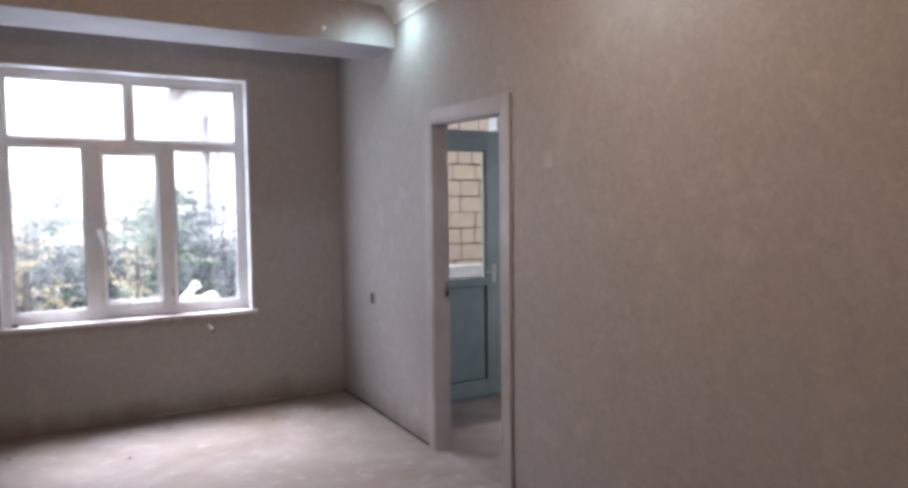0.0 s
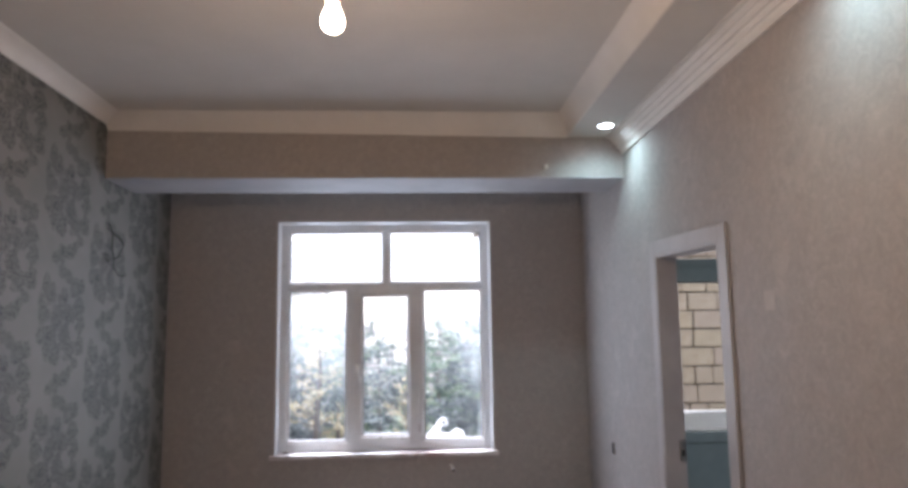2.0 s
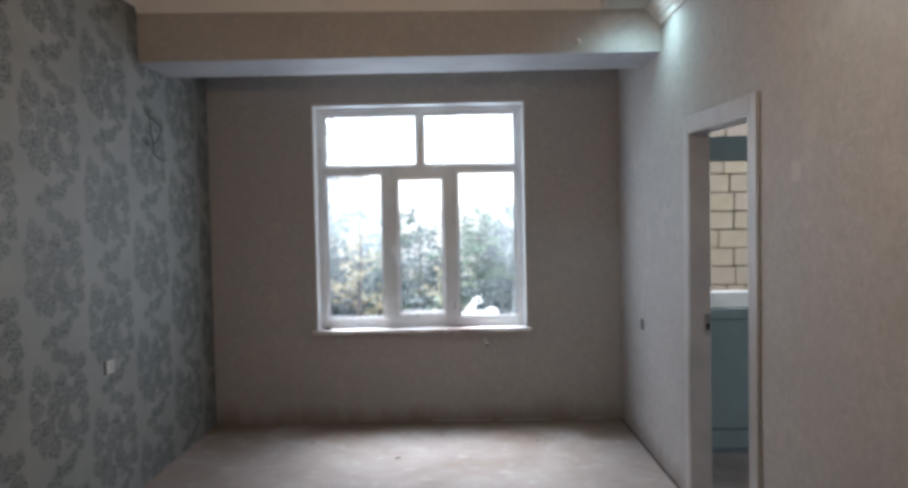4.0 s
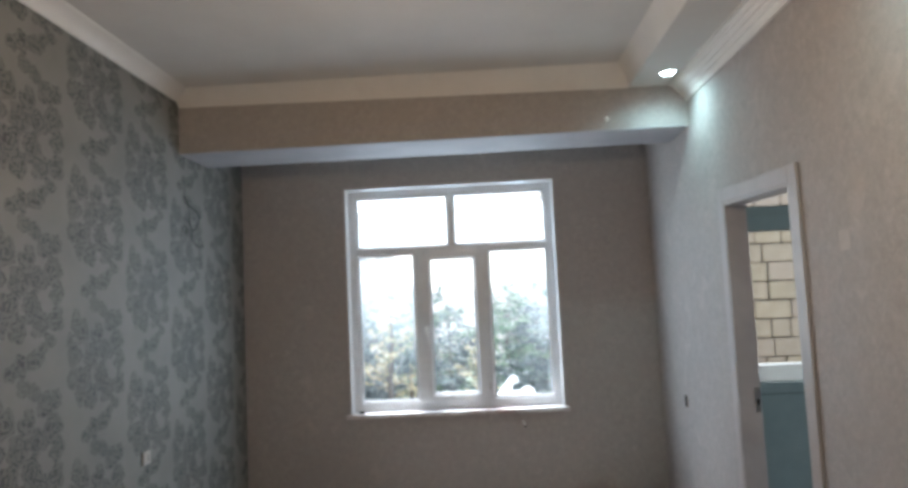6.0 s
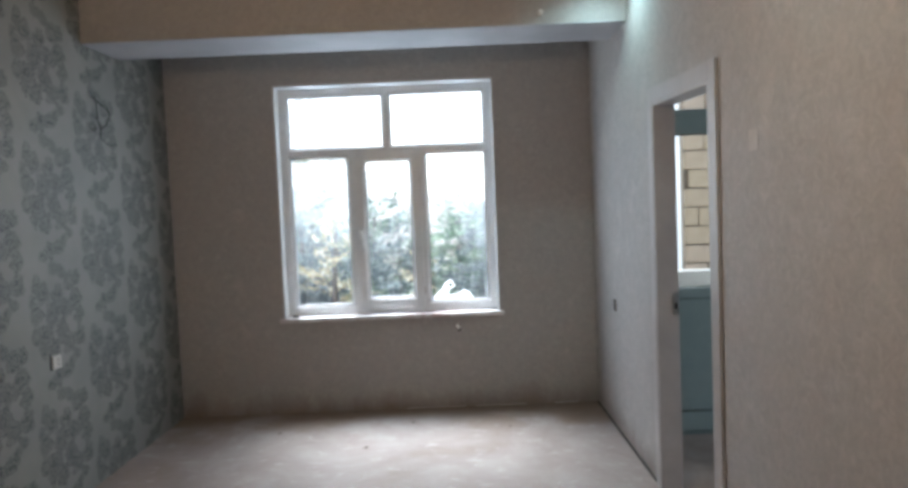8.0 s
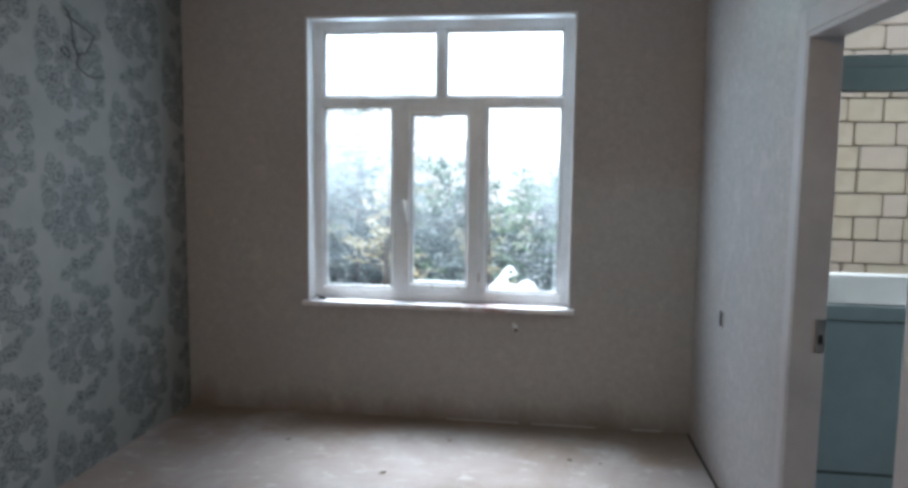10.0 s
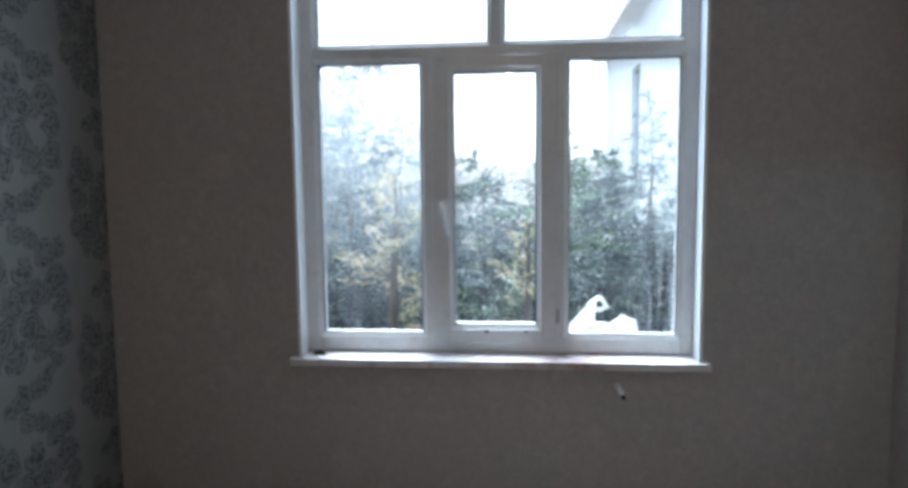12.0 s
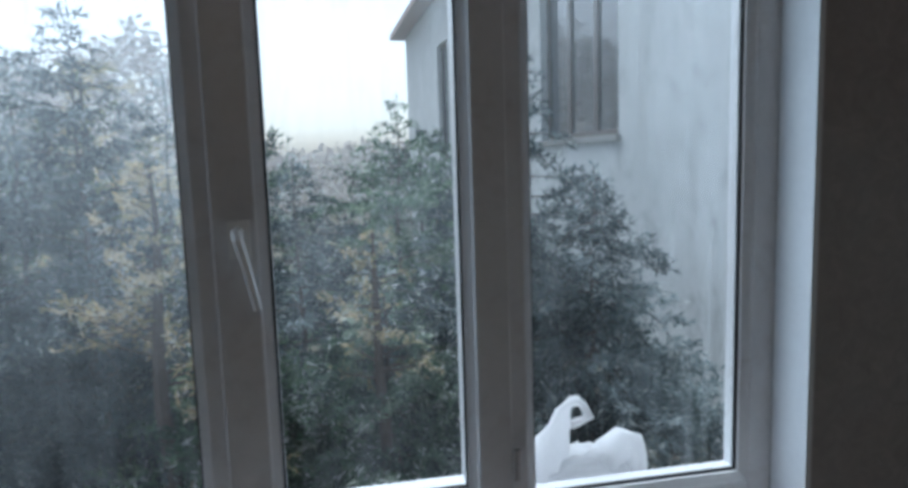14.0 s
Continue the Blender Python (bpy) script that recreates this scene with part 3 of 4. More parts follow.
# ---- window ----
window = tagged(new("window_1"), "white plastic window with two top lights and three lower panes", "window", "", "structure")
FY0, FY1 = 0.105, 0.165
GX = [(1.423, 1.864), (2.004, 2.353), (2.488, 2.939)]
GZ0, GZ1 = 0.826, 1.984
TZ0, TZ1 = 2.062, 2.455
TX = [(1.423, 2.150), (2.222, 2.939)]
BD = 0.016
bm = boxes_bm(
    (WX0, 1.423 - BD, FY0, FY1, WZ0 + 0.002, WZ1), (2.939 + BD, WX1, FY0, FY1, WZ0 + 0.002, WZ1),
    (1.423 - BD, 2.939 + BD, FY0, FY1, WZ0 + 0.002, GZ0 - BD), (1.423 - BD, 2.939 + BD, FY0, FY1, TZ1 + BD, WZ1),
    (1.423 - BD, 2.939 + BD, FY0, FY1, GZ1 + BD, TZ0 - BD), (2.150 + BD, 2.222 - BD, FY0, FY1, TZ0 - BD, TZ1 + BD),
    (1.864 + BD, 1.915, FY0, FY1, GZ0 - BD, GZ1 + BD), (2.435, 2.488 - BD, FY0, FY1, GZ0 - BD, GZ1 + BD))
part("window_frame", bm, M_PVC, window, "white plastic outer frame, dusty in the corners", bevel=0.004)


def bead(x0, x1, z0, z1, y):
    """Sloped glazing bead round a pane."""
    bm = bmesh.new()
    o = [(x0 - BD, z0 - BD), (x1 + BD, z0 - BD), (x1 + BD, z1 + BD), (x0 - BD, z1 + BD)]
    i = [(x0, z0), (x1, z0), (x1, z1), (x0, z1)]
    r = [[bm.verts.new((x, yy, z)) for x, z in q] for q, yy in ((o, y + 0.022), (o, y + 0.003), (i, y + 0.014), (i, y + 0.022))]
    for k in range(4):
        for a, b in ((0, 1), (1, 2), (2, 3), (3, 0)):
            bm.faces.new((r[a][k], r[a][(k + 1) % 4], r[b][(k + 1) % 4], r[b][k]))
    return bm


def pane(x0, x1, z0, z1, y, parent):
    part("glazing_bead", bead(x0, x1, z0, z1, y), M_PVC, parent)
    bm = bmesh.new()
    ring_xz(bm, x0 - 0.004, x1 + 0.004, z0 - 0.004, z1 + 0.004, 0.0085, y + 0.0225, y + 0.027)
    part("gasket", bm, M_RUBBER, parent, "thin black rubber gasket")
    g = part("pane", boxes_bm((x0 - 0.01, x1 + 0.01, y + 0.0275, y + 0.0335, z0 - 0.01, z1 + 0.01)), M_GLASS, parent, "rain-streaked dusty glass pane with painted haze")
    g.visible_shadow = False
    bm = bmesh.new()
    ring_xz(bm, x0 - 0.016, x1 + 0.016, z0 - 0.016, z1 + 0.016, 0.019, y + 0.034, FY1 + 0.002)
    part("outer_bead", bm, M_PVC, parent)


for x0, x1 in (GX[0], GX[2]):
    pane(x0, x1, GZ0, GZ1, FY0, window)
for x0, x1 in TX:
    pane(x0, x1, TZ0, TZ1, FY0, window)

SY = 0.090
sash = tagged(new("sash"), "white plastic opening sash in the middle, shut")
sash.parent = window
bm = bmesh.new()
SX0, SX1, SZ0, SZ1 = 1.912, 2.437, 0.790, 2.003
ring_xz(bm, SX0, SX1, SZ0, SZ1, (2.004 - BD - SX0, SX1 - 2.353 - BD, 0.866 - BD - SZ0, SZ1 - 1.938 - BD), SY, FY0 + 0.045)
part("sash_frame", bm, M_PVC, sash, bevel=0.004)
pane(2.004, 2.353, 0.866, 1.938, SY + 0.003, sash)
bm = bmesh.new()
box(bm, 1.940, 1.976, SY - 0.010, SY - 0.0005, 1.345, 1.410)
tube(bm, [(1.958, SY - 0.008, 1.392), (1.958, SY - 0.040, 1.392), (1.960, SY - 0.046, 1.380), (1.972, SY - 0.046, 1.330), (1.985, SY - 0.044, 1.262)], [0.009, 0.009, 0.010, 0.009, 0.008], 8)
part("window_handle", bm, M_PLATE, sash, "white lever window handle", smooth=False)
bm = bmesh.new()
tube(bm, [(2.444, SY - 0.004, 0.885), (2.444, SY - 0.004, 0.945)], 0.007, 8)
part("hinge", bm, M_METAL, sash, "dull metal hinge")
for x in (2.13, 2.30):
    part("drain_cap", boxes_bm((x, x + 0.022, SY - 0.003, SY - 0.0005, 0.838, 0.846)), M_DARK, sash, "small dark drain slot")

part("window_reveal", boxes_bm(
    (WX0 - 0.010, WX0 + 0.003, -0.003, FY0 - 0.001, WZ0 + 0.0005, WZ1 + 0.010), (WX1 - 0.003, WX1 + 0.010, -0.003, FY0 - 0.001, WZ0 + 0.0005, WZ1 + 0.010),
    (WX0 + 0.003, WX1 - 0.003, -0.003, FY0 - 0.001, WZ1 - 0.003, WZ1 + 0.010)), M_REVEAL, window, "white plastered reveal")
sill = part("window_sill", boxes_bm((WX0 - 0.038, WX1 + 0.038, -0.040, 0.0, WZ0 - 0.030, WZ0), (WX0, WX1, 0.0, FY0 + 0.03, WZ0 - 0.030, WZ0)), M_SILL, window, "white window sill with pinkish dust stains")
part("outer_sill", boxes_bm((WX0 - 0.02, WX1 + 0.02, FY1 + 0.003, 0.42, WZ0 - 0.09, WZ0 - 0.056)), M_RENDER, window, "weathered outer window ledge")

# ---- door in the east wall ----
door = tagged(new("door_1"), "doorway with a white painted frame and no door leaf", "doorway", "", "structure")
CW = 0.072
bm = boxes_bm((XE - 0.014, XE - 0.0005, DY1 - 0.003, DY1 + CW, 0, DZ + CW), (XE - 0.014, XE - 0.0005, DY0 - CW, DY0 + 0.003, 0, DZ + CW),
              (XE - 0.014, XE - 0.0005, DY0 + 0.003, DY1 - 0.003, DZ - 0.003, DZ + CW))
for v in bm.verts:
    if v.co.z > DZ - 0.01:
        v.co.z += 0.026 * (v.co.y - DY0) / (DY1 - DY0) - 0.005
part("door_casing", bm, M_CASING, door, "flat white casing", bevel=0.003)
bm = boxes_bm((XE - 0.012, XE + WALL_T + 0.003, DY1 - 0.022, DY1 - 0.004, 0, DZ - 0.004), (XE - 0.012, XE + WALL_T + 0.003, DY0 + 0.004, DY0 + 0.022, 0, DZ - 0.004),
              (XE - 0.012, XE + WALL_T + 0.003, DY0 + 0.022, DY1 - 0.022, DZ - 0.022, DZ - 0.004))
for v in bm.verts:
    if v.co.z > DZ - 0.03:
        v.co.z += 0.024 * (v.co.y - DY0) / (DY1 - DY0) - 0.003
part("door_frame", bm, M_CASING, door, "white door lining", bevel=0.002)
sp = part("strike_plate", boxes_bm((XE + 0.070, XE + 0.100, DY1 - 0.0255, DY1 - 0.0225, 0.945, 1.065)), M_METAL, door, "steel strike plate with a dark latch hole")
part("latch_hole", boxes_bm((XE + 0.077, XE + 0.093, DY1 - 0.0275, DY1 - 0.026, 0.975, 1.010)), M_DARK, sp)

# ---- kitchen beyond ----
KD0, KD1, KDZ = 3.93, 4.86, 2.46     # opening of the balcony door
struct("wall_kitchen_north", boxes_bm((XE + WALL_T, KD0, KY, KY + 0.25, 0, ZC + 0.1), (KD1, KX1, KY, KY + 0.25, 0, ZC + 0.1), (KD0, KD1, KY, KY + 0.25, KDZ, ZC + 0.1)),
       M_REVEAL, "plain white plastered wall", category="wall")
# the opening in this wall is added out of view to let daylight in
struct("wall_kitchen_east", boxes_bm((KX1, KX1 + 0.2, YS - 0.2, -3.2, 0, ZC + 0.1), (KX1, KX1 + 0.2, -1.8, KY + 0.25, 0, ZC + 0.1),
                                    (KX1, KX1 + 0.2, -3.2, -1.8, 0, 0.95), (KX1, KX1 + 0.2, -3.2, -1.8, 2.3, ZC + 0.1)), M_REVEAL, "plain white plastered wall", category="wall")
struct("wall_kitchen_south", boxes_bm((XE + WALL_T, KX1, YS - 0.2, YS, 0, ZC + 0.1)), M_REVEAL, "plain white plastered wall", category="wall")
struct("ceiling_kitchen", boxes_bm((XE + WALL_T, KX1, YS, KY, 2.9, 3.0)), M_CEIL, "flat white painted ceiling", category="ceiling")

bdoor = tagged(new("balcony_door"), "grey-green plastic balcony door, shut, with a tall pane above a solid panel", "door", "", "structure")
BY0, BY1 = KY - 0.02, KY + 0.05
bm = boxes_bm((KD0, KD0 + 0.05, BY0, BY1, 0.0, KDZ), (KD1 - 0.05, KD1, BY0, BY1, 0.0, KDZ), (KD0 + 0.05, KD1 - 0.05, BY0, BY1, KDZ - 0.05, KDZ),
              (KD0 + 0.05, KD1 - 0.05, BY0, BY1, 2.065, 2.125), (KD0 + 0.05, KD1 - 0.05, BY0, BY1, 0.0, 0.025))
part("door_frame", bm, M_TEAL, bdoor, "grey-green plastic frame with a top light", bevel=0.004)
leaf = tagged(new("door_leaf"))
leaf.parent = bdoor
LX0, LX1 = KD0 + 0.045, KD1 - 0.045
PX0, PX1 = LX0 + 0.11, 4.655
bm = boxes_bm((LX0, PX0, BY0 - 0.015, BY1 - 0.01, 0.03, 2.07), (PX1, LX1, BY0 - 0.015, BY1 - 0.01, 0.03, 2.07),
              (PX0, PX1, BY0 - 0.015, BY1 - 0.01, 1.965, 2.07), (PX0, PX1, BY0 - 0.015, BY1 - 0.01, 0.905, 0.975), (PX0, PX1, BY0 - 0.015, BY1 - 0.01, 0.03, 0.155))
part("leaf_frame", bm, M_TEAL, leaf, bevel=0.004)
part("lower_panel", boxes_bm((PX0 + 0.006, PX1 - 0.006, BY0 + 0.004, BY1 - 0.02, 0.161, 0.899)), M_TEAL, leaf, "solid grey-green panel", bevel=0.003)
bm = bmesh.new()
ring_xz(bm, PX0, PX1, 0.155, 0.905, 0.0055, BY0 - 0.006, BY0 + 0.002)
part("panel_gasket", bm, M_RUBBER, leaf)
g = part("glass_pane", boxes_bm((PX0, PX1, BY0 + 0.02, BY0 + 0.026, 0.975, 1.965)), M_CLEAR, leaf, "clear glass pane")
g.visible_shadow = False
bm = bmesh.new()
ring_xz(bm, PX0 + 0.0005, PX1 - 0.0005, 0.9755, 1.9645, 0.006, BY0 + 0.004, BY0 + 0.019)
part("glass_gasket", bm, M_RUBBER, leaf)
g = part("top_light_pane", boxes_bm((KD0 + 0.05, KD1 - 0.05, BY0 + 0.02, BY0 + 0.026, 2.125, KDZ - 0.05)), M_CLEAR, bdoor, "clear glass pane")
g.visible_shadow = False
bm = bmesh.new()
box(bm, 4.700, 4.730, BY0 - 0.024, BY0 - 0.0155, 0.93, 1.07)
tube(bm, [(4.715, BY0 - 0.02, 1.02), (4.715, BY0 - 0.06, 1.02), (4.70, BY0 - 0.066, 1.02), (4.62, BY0 - 0.066, 1.018)], 0.009, 8)
part("door_handle", bm, M_METAL, leaf, "metal lever handle")

# ---- balcony outside the kitchen ----
struct("balcony_floor", boxes_bm((XE + WALL_T, KX1, KY + 0.25, 1.05, -0.14, -0.02)), M_RENDER, "bare concrete balcony floor", category="balcony floor")
struct("balcony_parapet", boxes_bm((XE + WALL_T + 0.003, KX1, 0.85, 1.0, -0.02, 0.90)), M_PARAPET, "white painted balcony parapet", bevel=0.008, category="parapet")

# ---- lights ----
BX, BYY, BZ = 2.192, -3.68, 2.480
lamp = tagged(new("hanging_bulb"), "bare lit bulb hanging on a knotted brown cable", "light bulb")
lamp.location = (BX, BYY, ZC)


def local(bm, dx, dy, dz):
    bmesh.ops.translate(bm, verts=bm.verts, vec=(-dx, -dy, -dz))
    return bm


def lamp_part(name, bm, m, label="", smooth=True, bevel=0.0):
    return part(name, local(bm, BX, BYY, ZC), m, lamp, label, bevel, smooth)


bm = bmesh.new()
lathe(bm, [(0.031 * math.sin(math.pi * k / 16), BZ - 0.031 * math.cos(math.pi * k / 16)) for k in range(11)] + [(0.0265, BZ + 0.020), (0.021, BZ + 0.032), (0.0165, BZ + 0.045), (0.015, BZ + 0.056), (0.0, BZ + 0.056)], BX, BYY)
lamp_part("bulb_glass", bm, M_BULB, "glowing warm bulb")
bm = bmesh.new()
lathe(bm, [(0.0, BZ + 0.052), (0.0205, BZ + 0.052), (0.0215, BZ + 0.064), (0.021, BZ + 0.075), (0.019, BZ + 0.088), (0.019, BZ + 0.098), (0.010, BZ + 0.112), (0.004, BZ + 0.116), (0.0, BZ + 0.116)], BX, BYY)
lamp_part("lamp_holder", bm, M_SOCKET, "dark bakelite lamp holder")
bm = bmesh.new()
KZ = 2.785
pts = [(BX, BYY, BZ + 0.11), (BX + 0.005, BYY, BZ + 0.15), (BX + 0.004, BYY, BZ + 0.19), (BX - 0.004, BYY, KZ - 0.030)]
for k in range(9):
    a = -math.pi / 2 + 2 * math.pi * k / 8
    pts.append((BX - 0.006 + 0.014 * math.cos(a), BYY + 0.006 * math.sin(k), KZ + 0.022 * math.sin(a)))
pts += [(BX + 0.004, BYY, KZ + 0.030), (BX + 0.000, BYY, KZ + 0.10), (BX - 0.004, BYY, KZ + 0.20), (BX - 0.006, BYY, ZC - 0.002)]
tube(bm, pts, 0.0038, 8)
lamp_part("cable", bm, M_WIRE, "twisted brown cable with a loose knot")
bm = bmesh.new()
for s in (-1, 1):
    tube(bm, [(BX - 0.004, BYY + 0.003 * s, KZ - 0.028), (BX - 0.022, BYY + 0.003 * s, KZ - 0.032 + 0.003 * s), (BX - 0.045, BYY + 0.004 * s, KZ - 0.052), (BX - 0.066, BYY - 0.003 * s, KZ - 0.076)], 0.0036, 8)
lamp_part("cable_tail", bm, M_WIRE)
bm = bmesh.new()
tube(bm, [(BX - 0.064, BYY, KZ - 0.074), (BX - 0.074, BYY, KZ - 0.084), (BX - 0.082, BYY, KZ - 0.090)], [0.007, 0.0085, 0.005], 10)
lamp_part("tape", bm, M_RED, "red insulating tape")

for k, dy in enumerate((0.0, 0.05)):
    bm = bmesh.new()
    tube(bm, [(BX - 0.03, BYY + 0.02, ZC - 0.003), (BX - 0.10, BYY - 0.01 + 0.3 * dy, ZC - 0.014), (BX - 0.19, BYY - 0.06 - 1.2 * dy, ZC - 0.022), (BX - 0.34, BYY - 0.15 - 2.6 * dy, ZC - 0.006)], 0.0035, 6)
    lamp_part("ceiling_wire", bm, M_WIRE, "loose wire end against the ceiling")

bulb_light = new("bulb_light", bpy.data.lights.new("bulb_light", "POINT"))
bulb_light.location = (BX + 0.004, BYY, BZ - 0.028)
bulb_light.data.energy, bulb_light.data.color, bulb_light.data.shadow_soft_size = 6.8, (1.0, 0.66, 0.39), 0.017

for yy in (-1.433, -3.60):
    dl = tagged(new("recessed_downlight"), "small round recessed ceiling light, lit cool white", "ceiling light", "recessed lights in the ceiling strip")
    dl.location = (3.575, yy, STRIP_Z)
    bm = bmesh.new()
    lathe(bm, [(0.041, -0.001), (0.051, -0.001), (0.051, -0.005), (0.045, -0.008), (0.041, -0.005), (0.041, -0.001)], 0, 0, 32)
    part("trim_ring", bm, M_PLATE, dl, "white trim ring", smooth=True)
    bm = bmesh.new()
    lathe(bm, [(0.0, -0.0035), (0.042, -0.0035), (0.042, -0.0015), (0.0, -0.0015)], 0, 0, 32)
    part("lens", bm, M_LED, dl, "glowing frosted lens")
    sl = new("downlight_beam", bpy.data.lights.new("downlight_beam", "SPOT"))
    sl.location = (3.575, yy, STRIP_Z - 0.012)
    sl.data.energy, sl.data.color, sl.data.spot_size, sl.data.spot_blend, sl.data.shadow_soft_size = 3.5, (0.66, 0.95, 0.93), radians(152), 1.0, 0.02

# ---- small fittings ----
sw = tagged(new("wall_box"), "empty switch box hole under cut wallpaper on the beige wall", "switch box")
sw.location = (XE, -0.680, 0.853)
part("box_rim", boxes_bm((-0.004, -0.0005, -0.034, 0.034, -0.040, 0.040)), M_BEIGE, sw)
part("box_hole", boxes_bm((-0.006, -0.0042, -0.016, 0.026, -0.038, 0.038)), M_DARK, sw, "dark slit of the open box")

so = tagged(new("wall_socket"), "white wall socket hanging from an open box on the damask wall", "socket")
so.location = (XW, -1.66, 0.815)
part("socket_plate", boxes_bm((0.0005, 0.010, -0.030, 0.048, -0.036, 0.036)), M_PALE_PAPER, so, "white socket plate", bevel=0.002)
part("socket_gap", boxes_bm((0.0005, 0.002, -0.044, -0.031, -0.036, 0.036)), M_DARK, so, "dark gap beside the plate")
part("pin_hole", boxes_bm((0.0102, 0.0112, 0.012, 0.020, 0.006, 0.014)), M_DARK, so)
part("pin_hole", boxes_bm((0.0102, 0.0112, 0.012, 0.020, -0.014, -0.006)), M_DARK, so)

bp = tagged(new("cover_plate"), "flat cover plate papered over on the beige wall", "cover plate")
bp.location = (XE, -2.89, 1.755)
part("plate", boxes_bm((-0.0022, -0.0003, -0.037, 0.037, -0.037, 0.037)), M_PALE_PAPER, bp)

pipe = tagged(new("pipe_stub"), "short white plastic pipe stub sticking out of the window wall", "pipe")
pipe.location = (2.688, -0.012, 0.628)
bm = bmesh.new()
tube(bm, [(-0.010, 0.02, 0.016), (-0.002, -0.02, 0.008), (0.008, -0.070, -0.008)], 0.0110, 12)
part("pipe_tube", bm, M_PLATE, pipe, "white plastic tube", smooth=True)
bm = bmesh.new()
tube(bm, [(0.006, -0.0685, -0.006), (0.0075, -0.0765, -0.0095)], [0.0098, 0.009], 12)
part("pipe_end", bm, M_DARK, pipe, "dark open end")

# small pale disc standing proud of the beam face
knob = tagged(new("pale_disc"), "small pale disc on the face of the ceiling beam", "clip")
knob.location = (3.25, BEAM_Y0, 2.69)
bm = bmesh.new()
tube(bm, [(0, -0.0005, 0), (0, -0.012, 0), (0, -0.018, -0.002)], [0.016, 0.015, 0.008], 12)
part("disc_body", bm, M_PLATE, knob, smooth=True)

bm = bmesh.new()
random.seed(5)
tube(bm, [(1.40, 0.030, WZ0 + 0.006), (1.415, 0.036, WZ0 + 0.010), (1.435, 0.040, WZ0 + 0.007), (1.445, 0.046, WZ0 + 0.005)], [0.004, 0.009, 0.008, 0.003], 7)
tagged(mesh_ob("debris", bm, M_DARK, smooth=True), "small dark scrap lying on the white window sill", "debris")

lw = tagged(new("loose_wires"), "thin dark lamp wires sticking out of the damask wall", "wires")
lw.location = (XW, -1.08, 2.20)
for pts in (
        [(0.0, -0.03, 0.15), (0.022, -0.021, 0.13), (0.030, -0.010, 0.05), (0.030, -0.006, -0.02), (0.026, 0.035, -0.075), (0.034, 0.006, -0.125), (0.030, 0.080, -0.158), (0.022, 0.150, -0.165), (0.020, 0.240, -0.153)],
        [(0.0, -0.02, 0.12), (0.025, 0.022, 0.087), (0.040, 0.090, 0.060), (0.036, 0.146, 0.034), (0.030, 0.12, -0.01), (0.030, 0.088, -0.049), (0.020, 0.03, -0.07)],
        [(0.0, -0.06, -0.05), (0.020, -0.07, -0.075), (0.024, -0.035, -0.095), (0.020, -0.02, -0.06), (0.012, -0.05, -0.04)]):
    bm = bmesh.new()
    tube(bm, pts, 0.0028, 6)
    part("wire", bm, M_DARK, lw, "dark insulated wire", smooth=True)

struct("floor_gap", boxes_bm((XE - 0.010, XE - 0.0005, -1.60, -0.02, 0.0005, 0.007)), M_DARK, "dark gap along the foot of the wall", category="gap")
struct("wallpaper_edge", boxes_bm((2.26, 2.72, -0.006, -0.0005, 0.0005, 0.007), (2.80, 3.20, -0.007, -0.0005, 0.0005, 0.006), (3.42, 3.60, -0.006, -0.0005, 0.0005, 0.008)), M_PALE_PAPER, "pale torn edge of wallpaper along the foot of the window wall", category="trim")
for mx, mz, mw in ((3.33, 1.505, 0.030), (3.20, 2.13, 0.028), (3.26, 0.85, 0.026)):
    bm = bmesh.new()
    ring = [bm.verts.new((mx + mw * math.cos(a) * (1 + 0.25 * math.sin(3 * a + mx * 9)), -0.0012, mz + 0.45 * mw * math.sin(a))) for a in [math.pi * k / 6 for k in range(12)]]
    back = [bm.verts.new((v.co.x, -0.0002, v.co.z)) for v in ring]
    bm.faces.new(ring)
    for k in range(12):
        bm.faces.new((ring[k], back[k], back[(k + 1) % 12], ring[(k + 1) % 12]))
    struct("plaster_mark", bm, M_MARK, "faint pale plaster mark on the wallpaper", category="mark")
rnd = random.Random(31)
for cx, cy, cs in ((1.86, -0.03, 0.016), (2.66, -0.03, 0.018), (2.331, -0.359, 0.020), (3.027, -0.529, 0.024), (3.19, -0.554, 0.016), (1.391, -0.496, 0.022), (2.048, -0.857, 0.026), (3.275, -0.326, 0.014)):
    bm = bmesh.new()
    bmesh.ops.create_icosphere(bm, subdivisions=2, radius=1.0)
    cs *= 0.7
    for v in bm.verts:
        k = 1 + 0.5 * noise.noise(v.co * 1.7 + Vector((cx * 9, cy * 7, 0)))
        v.co = Vector((v.co.x * cs * k, v.co.y * cs * 0.5 * k, (v.co.z + 0.85) * cs * 0.22))
    chip = tagged(mesh_ob("floor_debris", bm, M_CHIP), "small chip of dark plaster lying on the dusty floor", "debris", "scattered chips on the floor")
    chip.location = (cx, cy, 0.0)
    chip.rotation_euler[2] = rnd.uniform(0, 3)

# ---- bags outside the window ----


